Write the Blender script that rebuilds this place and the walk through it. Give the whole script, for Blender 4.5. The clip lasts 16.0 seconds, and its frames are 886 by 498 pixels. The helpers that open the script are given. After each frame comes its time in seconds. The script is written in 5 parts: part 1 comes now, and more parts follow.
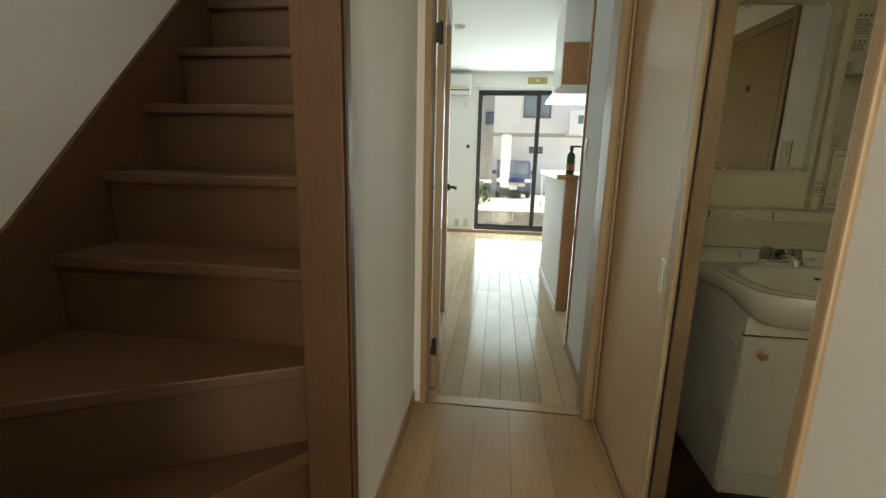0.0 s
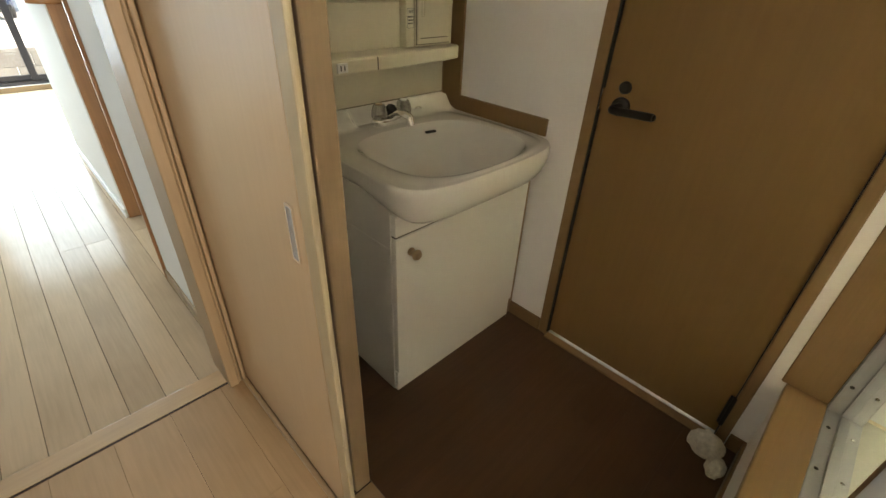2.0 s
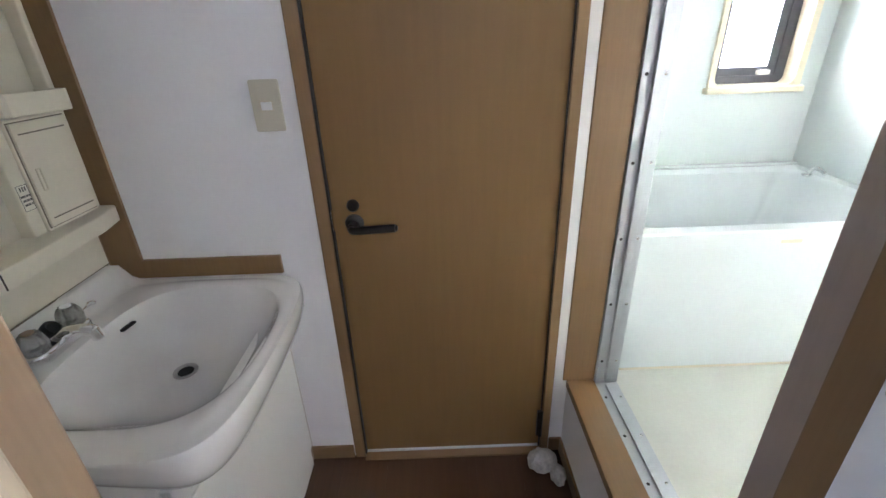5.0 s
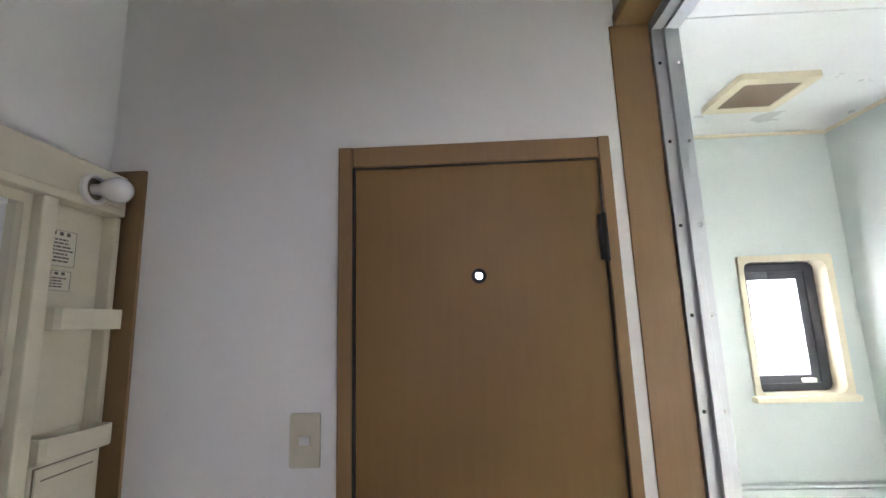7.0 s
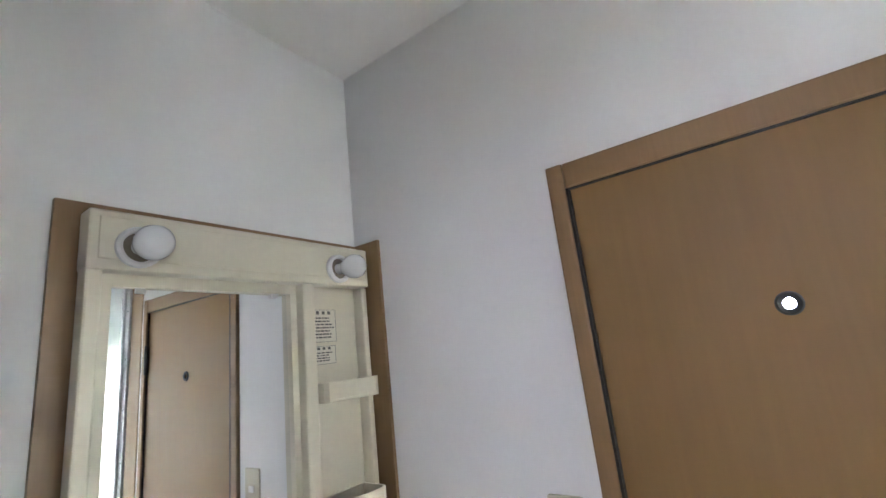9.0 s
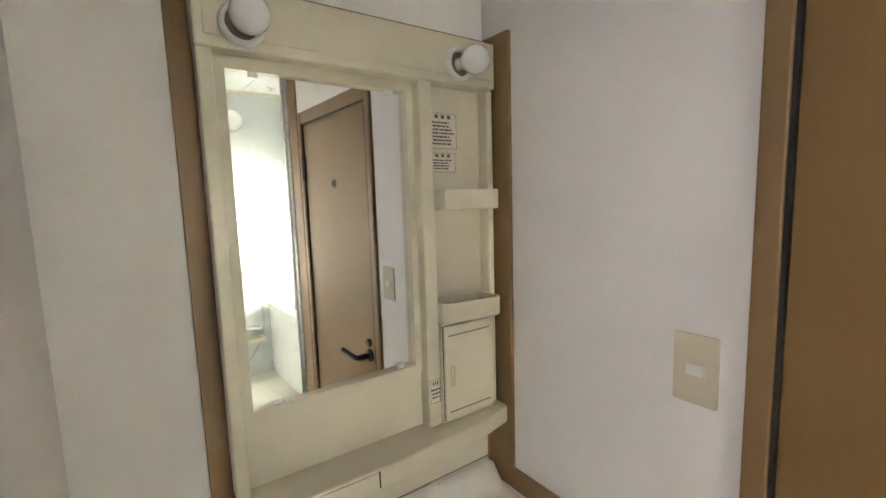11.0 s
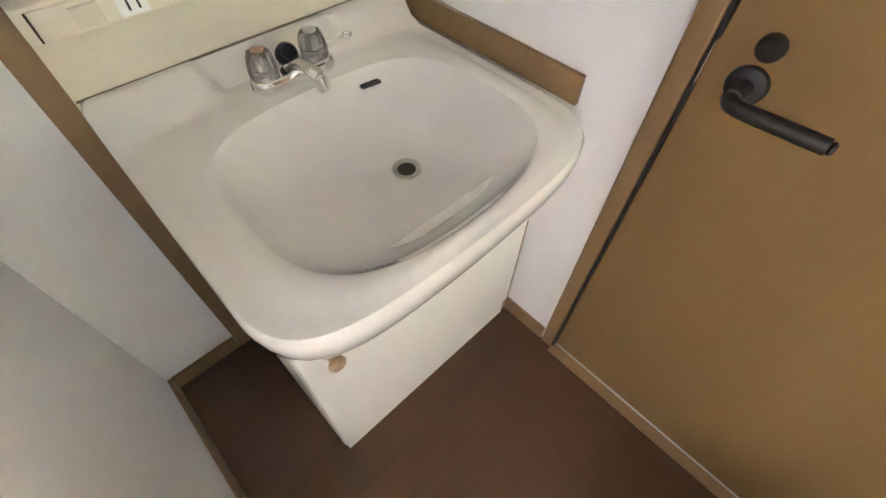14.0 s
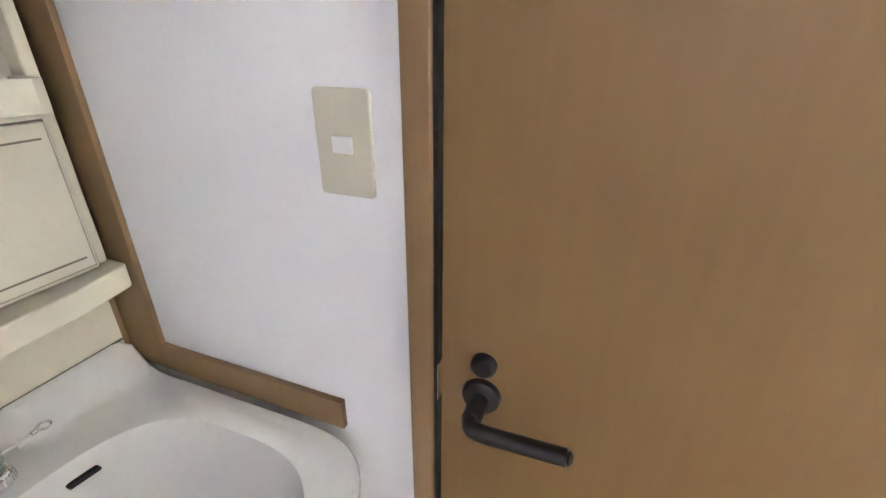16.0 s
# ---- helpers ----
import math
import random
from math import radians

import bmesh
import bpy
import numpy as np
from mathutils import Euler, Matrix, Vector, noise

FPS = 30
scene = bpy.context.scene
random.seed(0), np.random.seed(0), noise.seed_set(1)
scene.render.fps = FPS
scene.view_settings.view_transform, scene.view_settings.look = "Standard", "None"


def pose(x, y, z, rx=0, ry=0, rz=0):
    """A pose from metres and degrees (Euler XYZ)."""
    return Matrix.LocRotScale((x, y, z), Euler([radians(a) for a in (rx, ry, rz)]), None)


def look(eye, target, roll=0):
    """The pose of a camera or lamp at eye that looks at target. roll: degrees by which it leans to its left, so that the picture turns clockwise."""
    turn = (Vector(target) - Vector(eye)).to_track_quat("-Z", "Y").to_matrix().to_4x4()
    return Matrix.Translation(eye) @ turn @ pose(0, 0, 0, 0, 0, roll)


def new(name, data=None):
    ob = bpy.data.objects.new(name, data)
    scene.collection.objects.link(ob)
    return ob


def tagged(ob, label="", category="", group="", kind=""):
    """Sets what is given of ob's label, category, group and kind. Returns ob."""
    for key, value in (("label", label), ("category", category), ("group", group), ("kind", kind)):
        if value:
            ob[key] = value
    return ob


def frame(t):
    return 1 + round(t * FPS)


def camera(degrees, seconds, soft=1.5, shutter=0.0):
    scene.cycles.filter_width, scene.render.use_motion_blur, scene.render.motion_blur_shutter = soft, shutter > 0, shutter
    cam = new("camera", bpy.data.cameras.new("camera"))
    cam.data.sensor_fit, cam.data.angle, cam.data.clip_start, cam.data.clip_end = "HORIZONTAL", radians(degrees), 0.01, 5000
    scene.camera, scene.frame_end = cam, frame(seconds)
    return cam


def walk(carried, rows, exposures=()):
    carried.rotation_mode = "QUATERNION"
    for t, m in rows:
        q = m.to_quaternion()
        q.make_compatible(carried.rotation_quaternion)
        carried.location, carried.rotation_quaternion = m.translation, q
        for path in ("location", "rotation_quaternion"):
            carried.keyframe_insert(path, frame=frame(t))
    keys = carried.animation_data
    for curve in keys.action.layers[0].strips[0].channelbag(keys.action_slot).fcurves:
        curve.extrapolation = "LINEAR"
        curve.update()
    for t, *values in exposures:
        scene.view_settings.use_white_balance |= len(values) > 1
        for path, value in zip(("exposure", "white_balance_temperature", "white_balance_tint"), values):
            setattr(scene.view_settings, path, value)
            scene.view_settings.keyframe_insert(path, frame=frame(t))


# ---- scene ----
cam = camera(90.9, 16.0)
PATH = [
    (0, (0.35, 0.101, 1.153), (0.116, 2.045, 0.745), 1.4),
    (0.5, (0.377, 0.265, 1.142), (0.613, 2.186, 0.638), 2.8),
    (1, (0.417, 0.505, 1.158), (1.091, 2.286, 0.547), 4.3),
    (1.5, (0.473, 0.635, 1.205), (1.49, 2.162, 0.409), 4.5),
    (1.8, (0.525, 0.721, 1.214), (1.675, 2.051, 0.261), 3.6),
    (2, (0.572, 0.798, 1.205), (1.78, 1.972, 0.127), 2.7),
    (2.3, (0.582, 0.865, 1.176), (1.869, 1.819, -0.021), 1.5),
    (2.5, (0.632, 0.925, 1.201), (1.942, 1.681, -0.108), 1.6),
    (2.7, (0.672, 0.971, 1.209), (2.02, 1.545, -0.153), 1.3),
    (3, (0.704, 1.051, 1.223), (2.138, 1.312, -0.146), 1.9),
    (3.2, (0.725, 1.082, 1.239), (2.155, 1.186, -0.155), 1.4),
    (5.3, (0.68, 1.098, 1.38), (2.54, 1.063, 0.646), -1.1),
    (5.5, (0.695, 1.115, 1.409), (2.591, 1.065, 0.774), -0.1),
    (6, (0.702, 1.115, 1.436), (2.684, 1.098, 1.165), 0.2),
    (6.2, (0.705, 1.113, 1.447), (2.701, 1.112, 1.324), 0.1),
    (6.5, (0.714, 1.112, 1.458), (2.712, 1.136, 1.551), 0.1),
    (7, (0.735, 1.131, 1.476), (2.706, 1.198, 1.811), -1.9),
    (7.5, (0.761, 1.151, 1.505), (2.709, 1.305, 1.931), -5.2),
    (8, (0.816, 1.162, 1.52), (2.721, 1.554, 1.989), -7.2),
    (8.5, (0.891, 1.133, 1.546), (2.678, 1.877, 2.046), -6.9),
    (9, (0.925, 1.123, 1.576), (2.532, 2.225, 2.024), -6.5),
    (9.2, (0.937, 1.125, 1.576), (2.45, 2.357, 2.015), -6.0),
    (11.3, (1.059, 1.183, 1.49), (2.179, 2.787, 1.074), -0.6),
    (11.5, (1.061, 1.192, 1.469), (2.173, 2.761, 0.919), -0.2),
    (12, (1.084, 1.211, 1.42), (2.115, 2.676, 0.53), 0.4),
    (12.5, (1.099, 1.223, 1.363), (2.029, 2.545, 0.184), 0.8),
    (13, (1.116, 1.232, 1.312), (1.968, 2.375, -0.091), 1.2),
    (13.5, (1.137, 1.241, 1.257), (1.961, 2.217, -0.282), 1.6),
    (14, (1.162, 1.239, 1.221), (2.011, 2.077, -0.384), 2.0),
    (14.5, (1.199, 1.207, 1.211), (2.167, 1.93, -0.383), 2.1),
    (15, (1.235, 1.197, 1.233), (2.425, 1.839, -0.241), 2.3),
    (15.5, (1.285, 1.227, 1.287), (2.784, 1.815, 0.101), 2.6),
    (16, (1.374, 1.219, 1.323), (3.058, 1.872, 0.464), 0.4),
]
EXPO = [(0.0, 0.85, 8800, 5), (0.5, 1.3, 9400, 11), (1.0, 1.4, 9500, 13), (1.5, 1.45, 9000, 12), (2.0, 1.9, 8300, 11), (2.4, 2.25, 7600, 8), (2.7, 2.55, 6500, 9), (3.0, 2.6, 5800, 11), (5.5, 2.4, 5500, 20), (6.0, 2.25, 5600, 20), (7.0, 2.22, 5700, 20), (8.0, 2.52, 5500, 20), (9.0, 2.85, 5500, 19), (11.5, 2.68, 6700, 18), (12.5, 2.68, 6800, 18), (13.5, 3.3, 6400, 19), (15.0, 3.4, 6000, 20), (16.0, 3.3, 5700, 20)]
BATH_W, WIN_W, ENT_W, GLOW = 10.5, 50.0, 3.6, 3.0
walk(cam, [(t, look(eye, target, roll)) for t, eye, target, roll in PATH], EXPO)

# ---- light ----
world = bpy.data.worlds.new("world")
scene.world = world
world.use_nodes = True
_n = world.node_tree.nodes
_sky = _n.new("ShaderNodeTexSky")
_sky.sky_type, _sky.sun_disc = "NISHITA", False
_sky.sun_elevation, _sky.sun_rotation = radians(48), radians(81.5)
_n["Background"].inputs["Strength"].default_value = 0.15
world.node_tree.links.new(_sky.outputs[0], _n["Background"].inputs[0])


def lamp(name, kind, m, energy, color, **more):
    data = bpy.data.lights.new(name, kind)
    data.energy, data.color = energy, color
    ob = new(name, data)
    ob.matrix_world = m
    if kind == "AREA":
        data.shape, data.size, data.size_y = "RECTANGLE", more["size"][0], more["size"][1]
        data.spread = radians(more.get("spread", 180))
    else:
        data.angle = radians(more["angle"])
    return ob


lamp("sun", "SUN", look((8.0, 1.2, 9.0), (0, 0, 0)), 5.0, (1.0, 0.97, 0.93), angle=0.5)
# daylight in the frosted bathroom window
lamp("bath_daylight", "AREA", look((2.865, -0.325, 1.42), (1.38, -0.60, 1.22)), BATH_W, (1.0, 0.90, 0.74), size=(0.22, 0.46), spread=62)
# added lamp in the unseen toilet room, brightens door eye and bottom gap
lamp("toilet_fill", "AREA", look((2.715, 1.15, 1.55), (1.7, 1.15, 1.0)), 24.0, (0.80, 0.90, 1.0), size=(0.35, 0.5))

lamp("window_daylight", "AREA", look((0.87, 7.015, 1.12), (0.87, 5.0, 1.12)), WIN_W, (0.52, 0.75, 1.0), size=(1.66, 2.0))
# added fill at the supposed, unseen entrance; brightens hall and stairs
lamp("entrance_fill", "AREA", look((0.58, -1.56, 1.1), (0.54, 0.5, 1.1)), ENT_W, (1.0, 0.97, 0.92), size=(0.30, 1.8), spread=92)

# ---- materials ----
MATS = {}


def mat(name, color, rough=0.5, metal=0.0, var=0.06, scale=6.0, fine=90.0, bump=0.0, bump_scale=300.0, rough_var=0.08, grain=None, coat=0.0, rand=0.0, spec=0.5, stretch=None):
    """Principled material with large stains, fine grain, relief; grain: axis of long fibres."""
    m = bpy.data.materials.new(name)
    m.use_nodes = True
    t, p = m.node_tree, m.node_tree.nodes["Principled BSDF"]
    N, L = t.nodes.new, t.links.new
    co = N("ShaderNodeTexCoord")
    mp = N("ShaderNodeMapping")
    L(co.outputs["Object"], mp.inputs["Vector"])
    where = co.outputs["Object"]
    if rand:
        # each piece takes another stretch of the pattern
        pick, shift = N("ShaderNodeObjectInfo"), N("ShaderNodeVectorMath")
        shift.operation = "MULTIPLY_ADD"
        shift.inputs[1].default_value = (17.0, 23.0, 31.0)
        L(pick.outputs["Random"], shift.inputs[0])
        L(where, shift.inputs[2])
        where = shift.outputs[0]
        L(where, mp.inputs["Vector"])
    if grain is not None:
        s = [1.0, 1.0, 1.0]
        s[grain] = 0.06
        mp.inputs["Scale"].default_value = s
    big, small = N("ShaderNodeTexNoise"), N("ShaderNodeTexNoise")
    L(where, big.inputs["Vector"])
    L(mp.outputs[0], small.inputs["Vector"])
    big.inputs["Scale"].default_value, big.inputs["Detail"].default_value = scale, 4
    small.inputs["Scale"].default_value, small.inputs["Detail"].default_value = fine, 5
    mix = N("ShaderNodeMath")
    mix.operation = "MULTIPLY_ADD"
    mix.inputs[1].default_value = 0.55
    L(big.outputs["Fac"], mix.inputs[0])
    half = N("ShaderNodeMath")
    half.operation = "MULTIPLY"
    half.inputs[1].default_value = 0.45
    L(small.outputs["Fac"], half.inputs[0])
    L(half.outputs[0], mix.inputs[2])
    value = mix.outputs[0]
    if rand:
        info, ad = N("ShaderNodeObjectInfo"), N("ShaderNodeMath")
        ad.operation = "MULTIPLY_ADD"
        ad.inputs[1].default_value = rand
        L(info.outputs["Random"], ad.inputs[0])
        L(value, ad.inputs[2])
        sub = N("ShaderNodeMath")
        sub.operation = "SUBTRACT"
        sub.inputs[1].default_value = rand / 2
        L(ad.outputs[0], sub.inputs[0])
        value = sub.outputs[0]
    ramp = N("ShaderNodeValToRGB")
    ramp.color_ramp.elements[0].position, ramp.color_ramp.elements[1].position = 0.3, 0.7
    ramp.color_ramp.elements[0].color = [max(0, c * (1 - var)) for c in color] + [1]
    ramp.color_ramp.elements[1].color = [min(1, c * (1 + var)) for c in color] + [1]
    L(value, ramp.inputs["Fac"])
    L(ramp.outputs["Color"], p.inputs["Base Color"])
    rr = N("ShaderNodeMapRange")
    rr.inputs["To Min"].default_value, rr.inputs["To Max"].default_value = max(0.02, rough - rough_var), min(1, rough + rough_var)
    L(big.outputs["Fac"], rr.inputs["Value"])
    L(rr.outputs[0], p.inputs["Roughness"])
    p.inputs["Metallic"].default_value = metal
    p.inputs["Coat Weight"].default_value = coat
    p.inputs["Coat Roughness"].default_value = 0.08
    p.inputs["Specular IOR Level"].default_value = spec
    if bump:
        bn, bp = N("ShaderNodeTexNoise"), N("ShaderNodeBump")
        bn.inputs["Scale"].default_value, bn.inputs["Detail"].default_value = bump_scale, 3
        if stretch:
            m2 = N("ShaderNodeMapping")
            m2.inputs["Scale"].default_value = stretch
            L(co.outputs["Object"], m2.inputs["Vector"])
            L(m2.outputs[0], bn.inputs["Vector"])
        else:
            L(co.outputs["Object"] if grain is None else mp.outputs[0], bn.inputs["Vector"])
        bp.inputs["Strength"].default_value, bp.inputs["Distance"].default_value = bump, 0.002
        L(bn.outputs["Fac"], bp.inputs["Height"])
        L(bp.outputs[0], p.inputs["Normal"])
    MATS[name] = m
    return m


def glass(name, color=(1, 1, 1), rough=0.0, clear=1.0, ior=1.45):
    m = bpy.data.materials.new(name)
    m.use_nodes = True
    p = m.node_tree.nodes["Principled BSDF"]
    p.inputs["Base Color"].default_value = (*color, 1)
    p.inputs["Roughness"].default_value = rough
    p.inputs["Transmission Weight"].default_value = clear
    p.inputs["IOR"].default_value = ior
    return m


WALLPAPER = mat("white_wallpaper", (0.85, 0.84, 0.82), 0.75, var=0.02, scale=2, bump=0.13, bump_scale=320, stretch=(1, 1, 0.4))
CEILING = mat("ceiling_paper", (0.85, 0.84, 0.81), 0.85, var=0.02, scale=2, bump=0.2, bump_scale=220)
BROWN = mat("brown_laminate", (0.250, 0.152, 0.068), 0.42, var=0.10, scale=3, fine=160, grain=2, bump=0.05, bump_scale=400)
BROWN_X = mat("brown_laminate_lying_x", (0.250, 0.152, 0.068), 0.42, var=0.10, scale=3, fine=160, grain=0, bump=0.05, bump_scale=400)
BROWN_Y = mat("brown_laminate_lying_y", (0.250, 0.152, 0.068), 0.42, var=0.10, scale=3, fine=160, grain=1, bump=0.05, bump_scale=400)
LEAF = mat("brown_door_veneer", (0.215, 0.130, 0.050), 0.46, var=0.07, scale=2.2, fine=70, grain=2, bump=0.04, bump_scale=300, spec=0.28)
OAK = mat("tan_wood_frame", (0.385, 0.265, 0.155), 0.4, var=0.12, scale=3, fine=150, grain=2, bump=0.05)
OAK_X = mat("tan_wood_frame_lying", (0.385, 0.265, 0.155), 0.4, var=0.12, scale=3, fine=150, grain=0, bump=0.05)
OAK_Y = mat("tan_wood_rail", (0.385, 0.265, 0.155), 0.4, var=0.12, scale=3, fine=150, grain=1, bump=0.05)
STRIPM = mat("cream_edge_band", (0.48, 0.39, 0.25), 0.35, var=0.05, scale=4, fine=120, grain=2)
BRUSH = mat("dark_brush_pile", (0.05, 0.05, 0.05), 0.95, var=0.4, scale=60, bump=0.6)
SLIDER = mat("pale_door_veneer", (0.62, 0.455, 0.29), 0.24, var=0.04, scale=2, fine=130, grain=2, bump=0.03, rough_var=0.05)
STAIR = mat("dark_stair_wood", (0.085, 0.042, 0.019), 0.45, var=0.2, scale=3, fine=140, grain=0, bump=0.05)
STAIR_Z = mat("dark_post_wood", (0.098, 0.049, 0.026), 0.45, var=0.2, scale=3, fine=140, grain=2, bump=0.05, spec=0.3)
PLANK = mat("pale_floor_wood", (0.55, 0.41, 0.28), 0.15, var=0.13, scale=3, fine=110, grain=1, bump=0.03, bump_scale=200, rough_var=0.04, rand=0.3, spec=0.07)
HALLPLANK = mat("hall_floor_wood", (0.47, 0.305, 0.17), 0.22, var=0.12, scale=3, fine=110, grain=1, bump=0.03, bump_scale=200, rough_var=0.05, rand=0.25, spec=0.4)
PLANK_X = mat("pale_floor_board", (0.50, 0.345, 0.205), 0.2, var=0.13, scale=3, fine=110, grain=0, bump=0.03, rough_var=0.05, rand=0.3)
DARKFLOOR = mat("dark_brown_floor", (0.088, 0.043, 0.020), 0.38, var=0.22, scale=3, fine=60, grain=0, bump=0.05, bump_scale=120, rand=0.15, rough_var=0.1, spec=0.4)
JOINT = mat("dark_joint", (0.05, 0.03, 0.02), 0.8)
CREAM = mat("cream_plastic", (0.70, 0.645, 0.50), 0.33, var=0.035, scale=4, bump=0.02)
CREAM_D = mat("aged_cream_plastic", (0.62, 0.56, 0.41), 0.4, var=0.06, scale=6, bump=0.02)
CERAMIC = mat("white_glazed_basin", (0.80, 0.775, 0.715), 0.09, var=0.02, scale=5, rough_var=0.02, coat=1.0)
CABINET = mat("white_cabinet_board", (0.78, 0.76, 0.70), 0.32, var=0.025, scale=3)
CHROME = mat("chrome", (0.86, 0.86, 0.86), 0.07, metal=1.0, var=0.05, scale=30, rough_var=0.06)
ALU = mat("brushed_aluminium", (0.50, 0.52, 0.54), 0.45, metal=0.85, var=0.06, scale=8, fine=220, grain=2, bump=0.03)
BLACKISH = mat("dark_bronze_metal", (0.018, 0.015, 0.013), 0.42, metal=0.0, var=0.2, scale=20)
# black for rubber parts, also for shade painted into gaps
BLACK = mat("black_rubber_and_gap_shade", (0.012, 0.012, 0.012), 0.5, var=0.2)
PLATE = mat("beige_switch_plate", (0.60, 0.56, 0.43), 0.4, var=0.03, scale=20)
WHITEP = mat("white_plastic", (0.78, 0.77, 0.74), 0.35, var=0.03, scale=10)
BULB = mat("white_opal_glass", (0.80, 0.80, 0.79), 0.08, var=0.02, coat=0.5)
BATHWALL = mat("bath_panel", (0.60, 0.645, 0.62), 0.16, var=0.025, scale=2, rough_var=0.06)
BATHFLOOR = mat("bath_floor", (0.60, 0.60, 0.53), 0.35, var=0.05, scale=8, bump=0.1, bump_scale=120)
TUB = mat("bath_tub_plastic", (0.64, 0.68, 0.67), 0.14, var=0.025, scale=4, rough_var=0.05)
BATHTRIM = mat("ivory_window_trim", (0.72, 0.65, 0.48), 0.35, var=0.04, scale=8)
SASH = mat("dark_window_sash", (0.045, 0.045, 0.055), 0.35, metal=0.4, var=0.15, scale=10)
SASHIVORY = mat("pinkish_ivory_metal", (0.80, 0.73, 0.69), 0.4, metal=0.0, var=0.04, scale=6)
STILE = mat("greyish_tan_metal", (0.46, 0.38, 0.31), 0.4, var=0.06, scale=6, fine=120, grain=2)
INK = mat("grey_print", (0.11, 0.10, 0.09), 0.6, var=0.2)
PAPER = mat("label_paper", (0.72, 0.68, 0.56), 0.55, var=0.03)
LINT = mat("grey_towel", (0.55, 0.52, 0.46), 0.95, var=0.3, scale=40, bump=0.9, bump_scale=160)
CLEAR = glass("clear_acrylic", (0.80, 0.79, 0.75), 0.1, 0.78, 1.35)
PANE = glass("window_glass")
COUNTER = mat("orange_wood_counter", (0.36, 0.15, 0.055), 0.25, var=0.15, scale=4, fine=120, grain=1, bump=0.03)
COUNTER_Z = mat("orange_wood_panel", (0.40, 0.19, 0.085), 0.3, var=0.15, scale=4, fine=120, grain=2, bump=0.03)
GREENB = mat("green_bottle", (0.02, 0.085, 0.035), 0.25, var=0.1)
mirror_mat = mat("mirror_silver", (0.86, 0.88, 0.87), 0.012, metal=1.0, var=0.01, rough_var=0.006)
PLASTERH = mat("house_render", (0.80, 0.82, 0.84), 0.85, var=0.05, scale=1.5, bump=0.3)
HOUSE2 = mat("grey_siding", (0.42, 0.40, 0.36), 0.8, var=0.1, scale=2, bump=0.3)
BLOCK = mat("concrete_block", (0.36, 0.34, 0.30), 0.9, var=0.2, scale=4, fine=60, bump=0.6, bump_scale=90, rand=0.3)
GROUND = mat("pale_concrete", (0.50, 0.51, 0.52), 0.9, var=0.12, scale=0.8, bump=0.3)
CARPAINT = mat("blue_car_paint", (0.02, 0.05, 0.13), 0.2, metal=0.3, var=0.05, coat=0.8)
CARGLASS = mat("car_glass", (0.10, 0.13, 0.16), 0.05, var=0.05, coat=0.6)
FOLIAGE = mat("green_leaf", (0.06, 0.12, 0.03), 0.6, var=0.4, scale=12, rand=0.2)
HGLASS = mat("house_window_glass", (0.12, 0.17, 0.22), 0.08, var=0.1, coat=0.5)

# ---- mesh helpers ----
BASE = {}


def thing(name, x, y, z, label="", category="", group="", kind=""):
    ob = new(name)
    ob.location = (x, y, z)
    ob.empty_display_size = 0.05
    BASE[ob] = Vector((x, y, z))
    return tagged(ob, label, category, group, kind)


def part(name, bm, material, parent=None, label="", smooth=False, category="", kind="", group=""):
    """Links a bmesh in world metres as one mesh object, under a thing or a part."""
    off = BASE[parent] if parent is not None else Vector((0, 0, 0))
    if parent is not None:
        bm.transform(Matrix.Translation(-off))
    me = bpy.data.meshes.new(name)
    bm.normal_update()
    if smooth:
        for f in bm.faces:
            f.smooth = True
        for e in bm.edges:
            e.smooth = not (len(e.link_faces) == 2 and e.calc_face_angle(0) > radians(40))
    bm.to_mesh(me)
    bm.free()
    me.materials.append(material)
    ob = new(name, me)
    BASE[ob] = off
    if parent is not None:
        ob.parent = parent
    return tagged(ob, label, category, group, kind)


def bx(x0, x1, y0, y1, z0, z1, bevel=0.0, seg=2, bm=None):
    one = bmesh.new()
    bmesh.ops.create_cube(one, size=1)
    for v in one.verts:
        v.co = Vector(((x0 + x1) / 2 + v.co.x * (x1 - x0), (y0 + y1) / 2 + v.co.y * (y1 - y0), (z0 + z1) / 2 + v.co.z * (z1 - z0)))
    if bevel:
        bmesh.ops.bevel(one, geom=list(one.edges), offset=bevel, segments=seg, affect="EDGES", profile=0.5)
    return merge(bm, one)


def merge(bm, one):
    if bm is None:
        return one
    me = bpy.data.meshes.new("tmp")
    one.to_mesh(me)
    one.free()
    bm.from_mesh(me)
    bpy.data.meshes.remove(me)
    return bm


def lathe(profile, a, d, seg=24, bm=None):
    """profile: (radius, distance) along the axis from a in direction d."""
    d = Vector(d).normalized()
    u = d.orthogonal().normalized()
    w = d.cross(u)
    one = bmesh.new()
    rings = []
    for r, h in profile:
        c = Vector(a) + d * h
        if r < 1e-6:
            rings.append([one.verts.new(c)])
        else:
            rings.append([one.verts.new(c + (u * math.cos(2 * math.pi * k / seg) + w * math.sin(2 * math.pi * k / seg)) * r) for k in range(seg)])
    for p, q in zip(rings, rings[1:]):
        for k in range(seg):
            k2 = (k + 1) % seg
            if len(p) == 1 and len(q) == 1:
                continue
            if len(p) == 1:
                one.faces.new((p[0], q[k], q[k2]))
            elif len(q) == 1:
                one.faces.new((p[k], q[0], p[k2]))
            else:
                one.faces.new((p[k], q[k], q[k2], p[k2]))
    bmesh.ops.recalc_face_normals(one, faces=one.faces)
    return merge(bm, one)


